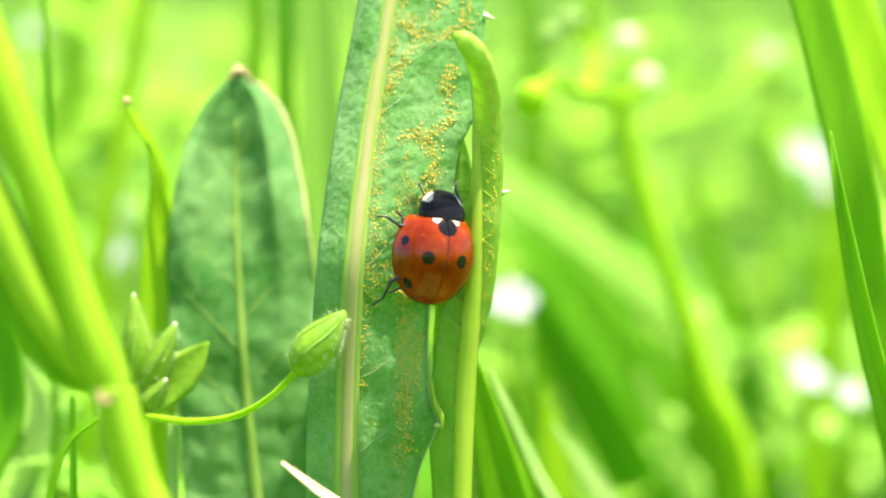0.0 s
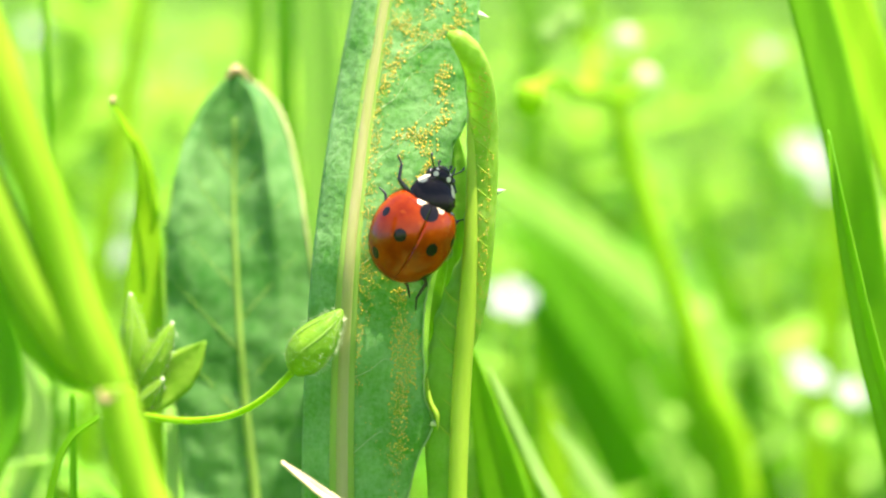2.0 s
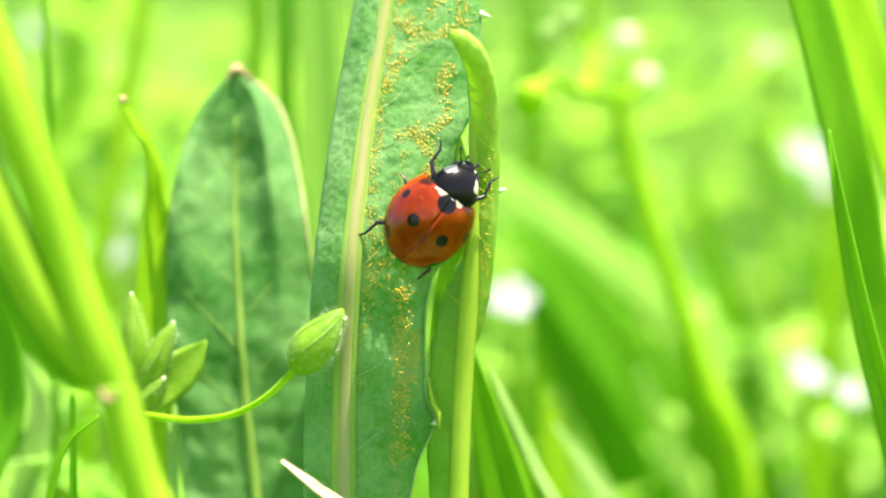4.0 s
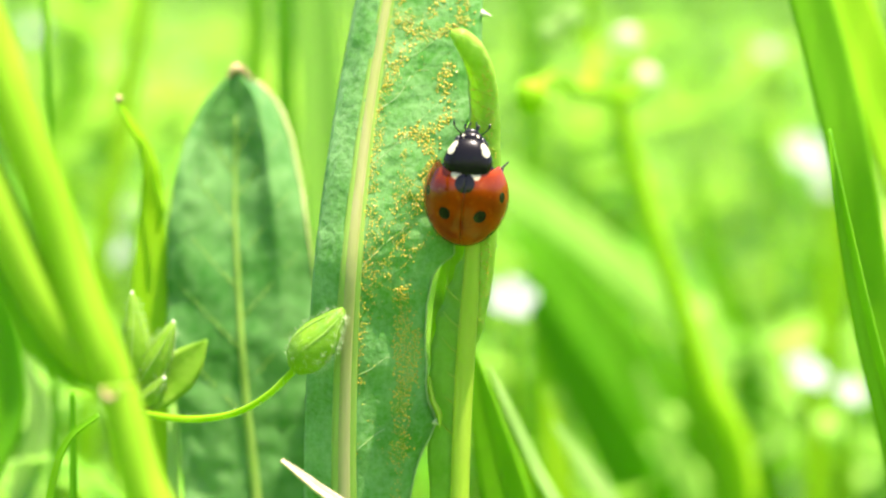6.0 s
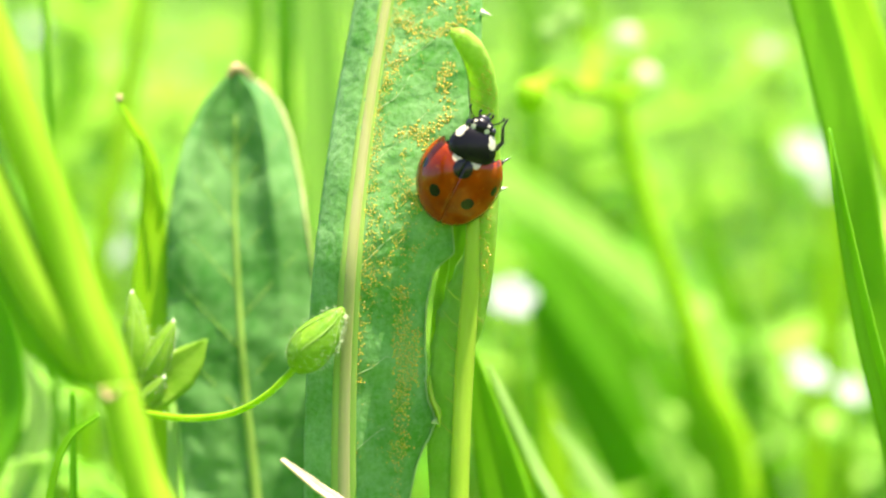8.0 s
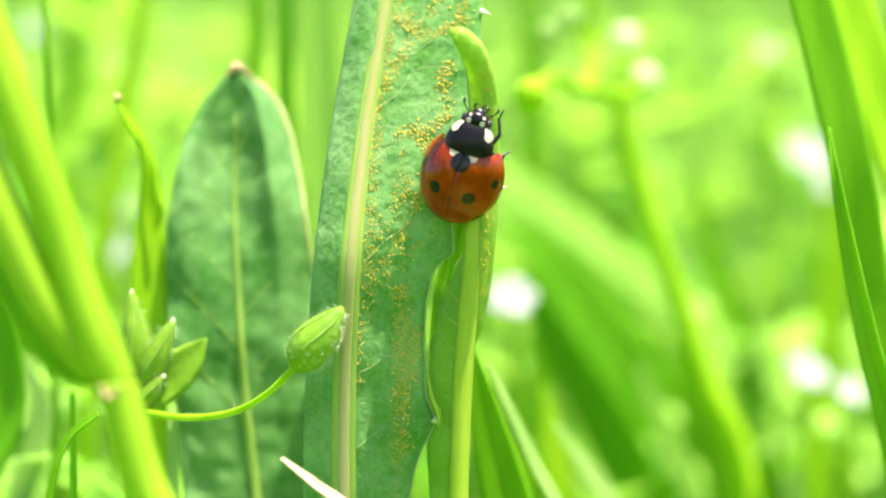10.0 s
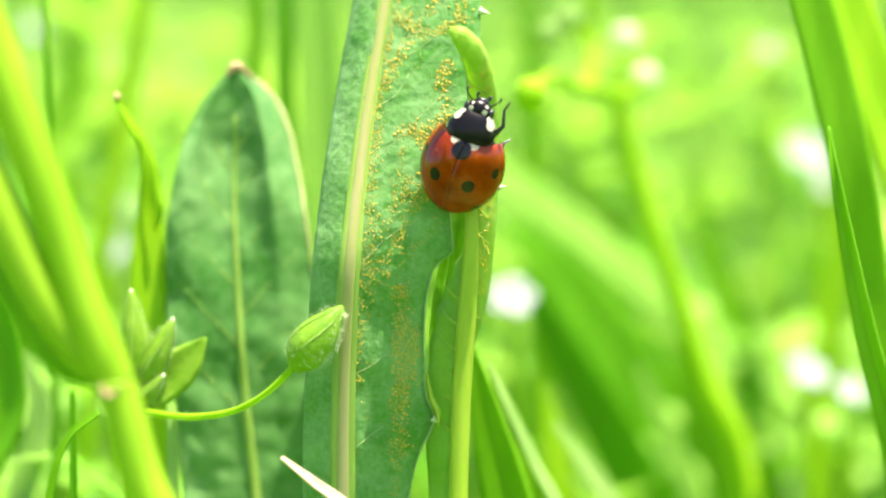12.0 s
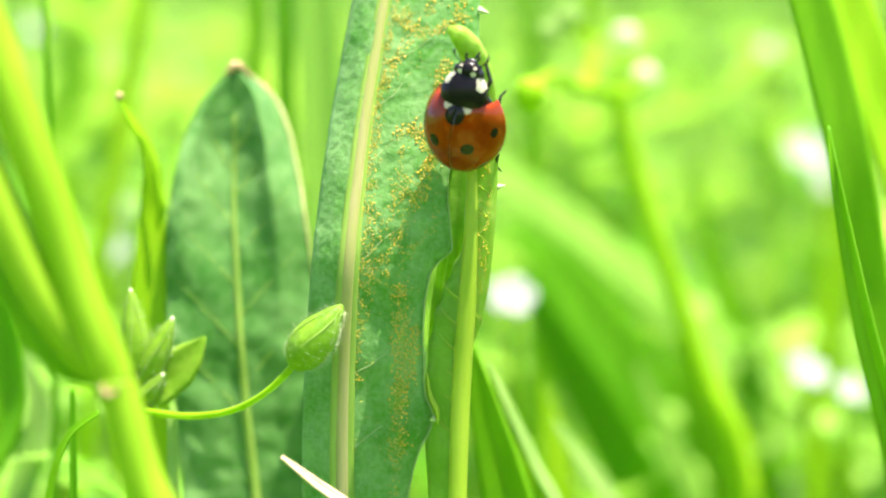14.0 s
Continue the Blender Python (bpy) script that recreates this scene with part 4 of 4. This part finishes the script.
def build_weed_patch(name, label, count, x_range, y_range, seed, tall=190, size=1.0, material=None):
    """Low weeds: many oval leaves at all heights on thin stalks, joined."""
    rng = random.Random(seed)
    verts, faces = [], []
    for _ in range(count):
        x, y = rng.uniform(*x_range), rng.uniform(*y_range)
        z = ground_z(x, y) + rng.uniform(0.1, 1.0) ** (1.2 if tall == 190 else 0.4) * tall
        a, tilt = rng.uniform(0, 2 * math.pi), rng.uniform(-0.4, 0.9)
        d = Vector((math.cos(a) * math.cos(tilt), math.sin(a) * math.cos(tilt), math.sin(tilt)))
        sd = d.cross(Vector((0, 0, 1))).normalized()
        ln, w = rng.uniform(7, 20) * size, rng.uniform(2.0, 5.0) * size
        b = len(verts)
        c = Vector((x, y, z))
        for u, k in ((0, 0.08), (0.25, 0.8), (0.55, 1.0), (0.85, 0.5), (1.0, 0.03)):
            p = c + d * ln * u - Vector((0, 0, ln * 0.25 * u * u))
            verts += [mm(*(p - sd * w * k)), mm(*(p - Vector((0, 0, 0.12 * w * k)))), mm(*(p + sd * w * k))]
        for i in range(4):
            for j in (0, 1):
                q = b + 3 * i + j
                faces.append((q, q + 1, q + 4, q + 3))
    me = bpy.data.meshes.new(name)
    me.from_pydata(verts, [], faces)
    me.polygons.foreach_set("use_smooth", [True] * len(me.polygons))
    me.materials.append(material or MEADOW)
    return tagged(new(name, me), label, "weeds", kind="stuff")


build_weed_patch("weeds", "low leafy green weeds among the grass", 5200, (-170, 170), (120, 400), 21)
# The next two patches carry their sunlight in a brighter leaf colour.
build_weed_patch("leafy_weeds", "small leaves of low weeds beside a grass stem, sunlight painted into their green", 420, (-52, -24), (24, 90), 23, 150, 0.55, LIT_MEADOW)
build_weed_patch("leafy_weeds", "leaves of low weeds among grass, sunlight painted into their green", 700, (14, 75), (84, 150), 24, 152, 0.7, LIT_MEADOW)
build_weed_patch("far_weeds", "leafy sunlit weeds on the bank", 3500, (-420, 420), (380, 1000), 22, 190, 1.0, BANK)


def build_umbel():
    plant = thing("budding_weed", (42, 70, SOIL), "lime green weed with round pale buds", "plant")
    k = lambda x, z, y=64: depth(x, z, y)
    part("stem", tube([(42, 70, SOIL), k(19.5, -13.5), k(17.4, -9), k(15.6, -3.6), (*k(13.2, 3.4),), k(11.6, 9.6)], (1.4, 1.3, 1.2, 1.1, 1.05, 1.0), 50), STEM_LIME, plant)
    for pts, r in (([k(11.6, 9.6), k(10, 10.2, 58), k(8.4, 10.4, 52)], (1.0, 0.9, 0.7)), ([k(8.4, 10.4, 52), k(7.2, 11.2, 44), k(6.2, 10.6, 38)], (0.7, 0.5, 0.4)),
                   ([k(11.6, 9.6), k(12.8, 10.2), k(13.3, 11.0)], (0.9, 0.7, 0.5)), ([k(9.6, 10.2, 56), k(9.9, 13), k(9.7, 17)], (0.7, 0.6, 0.6)),
                   ([k(9.9, 13), k(8.6, 14.4), k(7.6, 14.2)], (0.5, 0.4, 0.4)), ([k(11.6, 9.6), k(11.8, 11.6), k(12.1, 13.0)], (0.6, 0.5, 0.4))):
        part("branch", tube(pts, r, 16), STEM_LIME, plant)
    for c, r, mat in (((5.8, 9.9, 32), 1.35, STEM_LIME), ((13.4, 11.0, 70), 1.25, FLOWER_BUD), ((12.1, 13.6, 72), 1.3, FLOWER_BUD), ((7.2, 14.0, 62), 1.0, PALE_GREEN), ((8.4, 15.0, 62), 1.0, PALE_GREEN)):
        at = Vector(depth(*c[:2], c[2]))
        bud = part("bud", ellipsoid_at(at, (r, r, r * 1.1)), mat, plant)
        for i in range(5 if r < 1.2 and mat is not FLOWER_BUD else 0):
            a = 2 * math.pi * i / 5
            o = Vector((math.cos(a), math.sin(a), 0))
            part("sepal", tube([at + Vector((0, 0, -r * 1.1)) + o * r * 0.2, at + o * r * 1.12 + Vector((0, 0, -0.1 * r)), at + o * r * 0.75 + Vector((0, 0, r * 1.0))], (0.2 * r, 0.42 * r, 0.08 * r), 10, 6), PALE_GREEN, bud, "pale sepal")
    return plant


umbel = build_umbel()


def build_flower(at, size, turn, seed):
    """A white chickweed flower with five cleft petals on its stem."""
    rng = random.Random(seed)
    x, y, z = at
    fl = thing("white_flower", (x + 4, y + 6, ground_z(x, y)), "small white chickweed flower on a thin stem, some added for pale blurred highlights", "flower", "white flowers in the grass")
    part("stem", tube([(x + 4, y + 6, ground_z(x, y)), (x + 2, y + 4, z - 40), (x, y + 0.5, z)], (0.7, 0.6, 0.4), 14, 6), STEM_LIME, fl)
    face = Vector((math.sin(turn) * 0.3 + 0.15, -1, 0.8)).normalized()
    q = face.to_track_quat("Z", "Y")
    c = Vector(at)
    for i in range(5):
        for j in (-1, 1):
            a = 2 * math.pi * i / 5 + j * 0.22
            d = q @ Vector((math.cos(a), math.sin(a), 0.15))
            pts = [c + d * size * f + face * 0.12 * size * math.sin(f * 2.4) for f in (0.05, 0.35, 0.7, 1.0)]
            part("petal", sheet(blade_grid([tuple(p) for p in pts], (0.06 * size, 0.2 * size, 0.26 * size, 0.08 * size), tuple(face), None, 8, 6, 5), 0.0), PETAL, fl)
    part("centre", ellipsoid_at(at, (size * 0.18, size * 0.18, size * 0.18)), POLLEN, fl)
    return fl


# Several of these are added in place of pale blurred highlights and whitish haze.
for i, (x, z, y, s) in enumerate(((4.5, -3.5, 60, 2.5), (23.8, -8.3, 62, 2.3), (26.7, -9.6, 66, 1.8), (-22, -0.4, 100, 2.4), (18.3, -13.2, 95, 1.7),
                                  (23.9, 6.0, 112, 3.0), (25.0, 4.0, 114, 2.0), (-21.5, 2.6, 120, 1.6), (21.4, 12.9, 120, 1.3), (-17, 11.6, 170, 1.0), (-27, 14.2, 150, 1.6),
                                  (15.0, -1.5, 170, 1.0), (28, -4, 130, 1.2), (25, -14, 130, 1.6), (22.5, -15.4, 140, 1.4))):
    build_flower(depth(x, z, y), s, i * 1.3, i)

# ---- rust on the main leaf ----
def build_rust():
    """Cup-shaped rust spores along the veins."""
    rng = random.Random(12)
    thick_veins = (((15.5, 1.4), (14.4, 2.1), (13.8, 4.1), (14.4, 5.4)), ((15.0, 3.3), (15.8, 3.5), (18, 3.8)), ((16.0, 5.3), (14.1, 5.6)),
                   ((11.7, 5.3), (10.7, 4.7), (8.8, 5.5), (7.8, 5.1), (6.8, 3.9), (5.8, 4.8), (4.2, 4.8)), ((7.0, 2.4), (7.5, 4.2)),
                   ((-3.2, 3.5), (-5.6, 3.6), (-7.5, 3.7)), ((-7.0, 3.7), (-8.9, 3.9), (-10.7, 3.8), (-13.8, 4.0)), ((-6.2, 4.6), (-7.8, 4.6), (-9.5, 4.3)), ((6.5, 4.4), (4.8, 4.8), (2.8, 4.3), (2.0, 4.0)), ((13.4, 2.0), (11.5, 1.3), (10.1, 0.9)))
    thin_veins = (((17.0, 1.0), (13.6, 0.7), (8.7, 0.7), (0, 0.7)), ((-0.6, 0.8), (-5.4, 0.8), (-10.7, 0.9)), ((-13.5, 3.9), (-15.0, 3.7), (-17.6, 3.4)), ((-13.2, 3.4), (-14.6, 3.0)),
                  ((-8.3, 4.8), (-9.3, 4.1)), ((6.5, 2.9), (3.6, 2.7), (0.7, 2.4)), ((3.0, 5.5), (0.4, 5.4), (-1.4, 3.5)), ((1.5, 4.0), (-1.3, 2.4), (-3.9, 3.3)),
                  ((15, -0.9), (5.3, -0.9), (-2.1, -1.4)), ((12, -1.8), (2, -2.2)), ((4.5, 3.8), (2.5, 3.2), (0.2, 1.6)), ((-5, -1.5), (-13, -1.6)), ((17, 0.8), (10, 0.75), (4, 0.8)), ((16, -0.8), (6, -0.9)), ((13, -1.7), (4, -1.9)), ((8, 1.1), (-3, 1.0)), ((-3, 3.9), (-7, 4.0)), ((4.0, 3.2), (0.5, 3.3), (-2.5, 3.6)), ((-1, 2.0), (-6, 1.1)), ((2.0, 1.6), (-1.5, 1.4), (-4, 1.6)))
    bm = bmesh.new()
    taken = []
    for v in thick_veins + thin_veins:
        many = v in thick_veins
        pts = curve_points([(*p, 0) for p in v], 120)
        length = float(np.sum(np.linalg.norm(np.diff(pts, axis=0), axis=1)))
        for _ in range(int(length * (100 if many else 19))):
            z, t, _z = pts[rng.randrange(120)]
            clump = (0.75 if z < -5 and t > 2 else 0.5) + 0.9 * noise.noise(Vector((z * 0.8, t * 0.8, 5.0)))
            if rng.random() > clump + 0.15:
                continue
            z, t = z + rng.gauss(0, 0.22), t + rng.gauss(0, 0.26 if many else 0.17)
            if not -6 < t < np.interp(z, EDGE_Z, EDGE_W) - 0.2:
                continue
            c = main_leaf_at(z, t)
            r = rng.uniform(0.035, 0.06) if rng.random() < (0.5 if many else 0.85) else rng.uniform(0.065, 0.105 if many else 0.075)
            if any(abs(z - z1) < g and abs(t - t1) < g and math.hypot(z - z1, t - t1) < g for z1, t1, r1 in taken for g in (1.05 * (r + r1),)):
                continue
            taken.append((z, t, r))
            bmesh.ops.create_icosphere(bm, subdivisions=1, radius=r * MM, matrix=Matrix.Translation(mm(c[0], c[1] - 0.02, c[2])))
    for _ in range(380):
        z, t = rng.uniform(-16, 18), rng.choice((-1, 1, 1, 1)) * rng.uniform(0.6, 5.2)
        if t < -2.4 or t > np.interp(z, EDGE_Z, EDGE_W) - 0.3 or noise.noise(Vector((z * 0.35, t * 0.6, 9.0))) < 0.0:
            continue
        c = main_leaf_at(z, t)
        bmesh.ops.create_icosphere(bm, subdivisions=1, radius=rng.uniform(0.02, 0.05) * MM, matrix=Matrix.Translation(mm(c[0], c[1] - 0.015, c[2])))
    return tagged(part("rust_spore", bm, SPORE, main_leaf, "tiny orange rust spore cups"), kind="stuff")


build_rust()


def build_folded_rust():
    """A scatter of rust spores along the rib of the folded leaf."""
    rng = random.Random(31)
    bm = bmesh.new()
    for _ in range(420):
        u = rng.uniform(0.28, 0.95)
        a = rng.gauss(108, 14) if rng.random() < 0.65 else rng.uniform(20, 120)
        c = roll_at(u, a)
        r = rng.uniform(0.02, 0.04) if rng.random() < 0.75 else rng.uniform(0.04, 0.07)
        bmesh.ops.create_icosphere(bm, subdivisions=1, radius=r * MM, matrix=Matrix.Translation(mm(c[0], c[1] - 0.02, c[2])))
    tagged(part("rust_spore", bm, SPORE, folded_leaf, "tiny orange rust spore cups"), kind="stuff")


build_folded_rust()


# ---- movement ----
def bug_pose(t, u, v, heading, pitch, bank, y):
    k = (REACH + y) / REACH
    m = Matrix.Translation(mm(u * k, y, v * k + lens_z(t)))
    return m @ pose(0, 0, 0, 90, 0, 0) @ pose(0, 0, 0, 0, 0, -heading) @ pose(0, 0, 0, pitch, 0, 0) @ pose(0, 0, 0, 0, bank, 0)


# Seconds, place across and up, heading, pitch, bank, depth.
BUG_ROWS = [
    (0, -0.71, -0.35, 6.4, -2.3, 21.2, -0.6), (0.5, -1.1, 0.25, 11.9, -2.4, 23.1, -0.6), (1, -1.1, 1.0, 13.1, -3.8, 23.2, -0.6),
    (1.5, -1.13, 1.65, 19.9, -4.7, 23.6, -0.6), (2.0, -2.01, 1.0, 25.3, 1.4, 11.6, -0.6), (2.2, -2.35, 1.15, 28.5, 2.0, 9, -0.6),
    (2.4, -2.65, 1.25, 31.5, 2.4, 7, -0.6), (2.5, -3.18, 1.3, 32.4, 2.6, 6.2, -0.6), (2.6, -2.45, 1.3, 33.2, 2.8, 5.5, -0.6),
    (2.8, -2.08, 1.32, 34.6, 3.1, 4, -0.65), (3.0, -2.04, 1.32, 35.7, 3.4, 2.6, -0.7), (3.6, -1.6, 1.55, 37, 5, 5, -0.65),
    (4.4, -0.1, 2.4, 36, 9, 12, -0.83), (5.1, 1.2, 3.2, 29.5, 13, 18, -0.8), (5.5, 1.98, 3.31, 16.9, 16.3, 16.5, -0.9),
    (6.0, 1.51, 3.46, 4.6, 22.6, -4.1, -1.0), (6.5, 1.0, 3.82, 6.8, 19.6, -12.4, -1.0), (7.0, 0.95, 4.48, 11.9, 24.5, -19.9, -1.0),
    (7.5, 1.07, 4.54, 16.6, 25.3, -14.6, -1.0), (8.0, 1.07, 4.69, 23.5, 27.2, 0.6, -1.0), (8.3, 1.1, 4.72, 24, 27.2, 1.5, -1.0),
    (9.3, 1.2, 4.82, 18, 26.3, -6, -1.0), (10.5, 1.3, 4.94, 13.8, 25.5, -10.5, -1.0), (11, 1.31, 5.06, 11.4, 23.6, -16.4, -1.0),
    (11.5, 1.29, 5.43, 12.4, 21.6, -16.1, -1.1), (12, 1.29, 5.57, 18.1, 23.3, -8.3, -1.1), (12.5, 1.41, 5.75, 17.2, 23.3, -7.1, -1.2),
    (13, 1.47, 6.35, 12.3, 25.1, -9.6, -1.38), (13.5, 1.55, 7.28, 2.4, 30.1, -29, -1.67), (14, 1.5, 8.3, 6.4, 34.5, -19.5, -1.95),
]

# Wind: sideways shift of the main leaf in mm at the height of the insect, time by time.
WIND = ((0.0, 0.0), (0.5, -0.24), (1.0, -0.14), (1.5, -0.11), (2.0, -0.33), (2.2, -0.6), (2.3, -0.45), (2.4, -0.85), (2.5, -1.48), (2.6, -0.65), (2.7, -0.48),
        (3.0, -0.36), (5.5, -0.17), (8.0, -0.19), (10.5, -0.23), (14.0, -0.32))
THIN_WIND = ((0.0, 0.0), (1.0, -0.3), (1.5, -0.15), (2.0, -0.95), (2.5, -0.3), (3.0, -0.1), (5.5, -0.55), (8.0, -0.5), (11.0, -0.7), (14.0, -0.5))
CULM_WIND = ((0.0, 0.0), (1.0, -0.25), (1.5, -0.25), (2.0, 0.05), (2.5, -0.1), (3.0, 0.0), (5.5, 0.2), (14.0, 0.18))


# Swing of each leg in degrees, forward above 0: front, middle and hind pair, left then right.
LEG_TURNS = (
    ((0, -58), (0.4, -50), (0.8, -40), (1.2, -46), (1.6, -38), (1.9, -12), (2.4, -22), (3.1, -25), (3.6, 20), (4.2, -10), (4.8, 20), (5.4, 25), (6.2, 35), (7.2, 40), (8.2, 40), (10.3, 35), (12.6, 40), (13.2, 30), (13.6, 20), (14, 35)),
    ((0, 20), (0.5, 35), (1.0, 20), (1.6, 35), (2.2, 30), (3.1, 25), (4.0, 10), (4.6, 35), (5.4, 20), (5.8, 45), (6.6, 22), (8.2, 20), (10.3, 22), (11.5, 25), (12.4, 10), (13.0, 15), (13.6, 25), (14, 30)),
    ((0, 20), (0.4, -10), (0.8, 10), (1.2, 25), (1.8, 5), (2.4, 0), (3.2, 10), (3.8, -20), (4.4, 10), (5.3, 15), (5.8, -40), (8.2, -45), (10.3, -45), (12.8, -40), (14, -50)),
    ((0, -5), (0.5, 20), (1.0, -10), (1.6, 15), (2.4, 10), (3.2, -10), (4.0, 20), (4.6, -15), (5.4, 12), (6.5, 18), (8.2, 15), (10.3, 15), (12.4, 20), (13.0, 0), (13.5, 20), (14, 25)),
    ((0, 5), (0.3, -8), (0.7, 8), (1.1, -8), (1.5, 4), (1.8, -40), (2.0, -78), (2.6, -80), (3.2, -76), (3.8, 10), (4.4, -20), (5.3, -20), (6.0, -45), (8.2, -50), (10.3, -50), (13.0, 0), (13.4, -30), (14, -50)),
    ((0, -95), (0.5, -72), (0.9, -50), (1.5, -24), (2.0, -14), (2.6, -10), (3.1, -6), (3.6, -40), (4.2, -10), (4.8, -40), (5.4, -30), (6.5, 10), (8.2, 5), (10.3, 5), (11.5, 10), (12.6, -10), (13.2, -20), (13.6, 0), (14, 0)))


def sway(ob, gain, wind=WIND):
    rows = []
    for t, d in wind:
        ry = math.degrees(math.atan2(d * gain, -SOIL))
        rows.append((t, Matrix.Translation(ORIGIN[ob.name]) @ pose(0, 0, 0, 0, ry, 0)))
    walk(ob, rows)


def motions():
    for ob, gain in ((main_leaf, 1.0), (folded_leaf, 1.0), (inner_leaf, 1.0), (outer_leaf, 1.0), (chickweed, 0.62), (dock, 0.5), (right_blade, 0.42), (right_blade_b, 0.42), (right_blade_c, 0.42),
                     (umbel, 0.45), (arc_blade, 0.4)):
        sway(ob, gain)
    sway(thin_leaf, 1.0, THIN_WIND)
    sway(culm, 1.0, CULM_WIND)
    walk(ladybird, [(r[0], bug_pose(*r)) for r in BUG_ROWS])
    walk(HEAD, [(t, pose(0, d * MM, -0.35 * abs(d) * MM, -14 * abs(d), 0, 0)) for t, d in ((0, -0.75), (1.3, -0.65), (1.7, 0.0), (3.2, 0.05), (4.6, -0.4), (5.3, -0.4), (5.9, -0.3), (6.5, 0.0), (14, 0.0))])
    for i, ((leg, hip, side), turns) in enumerate(zip(LEGS, LEG_TURNS)):
        tuck = ((0, 3.2, 5.3, 5.8, 14), (5, 8, 35, 52, 52)) if side < 0 else ((0, 3.2, 5.3, 14), {1: (22, 10, 18, 12), 5: (16, 8, 46, 50)}.get(i, (22, 10, 25, 36)))
        walk(leg, [(t, Matrix.Translation(hip) @ pose(0, 0, 0, 0, 0, side * a) @ pose(0, 0, 0, 0, side * float(np.interp(t, *tuck)), 0)) for t, a in turns])


motions()
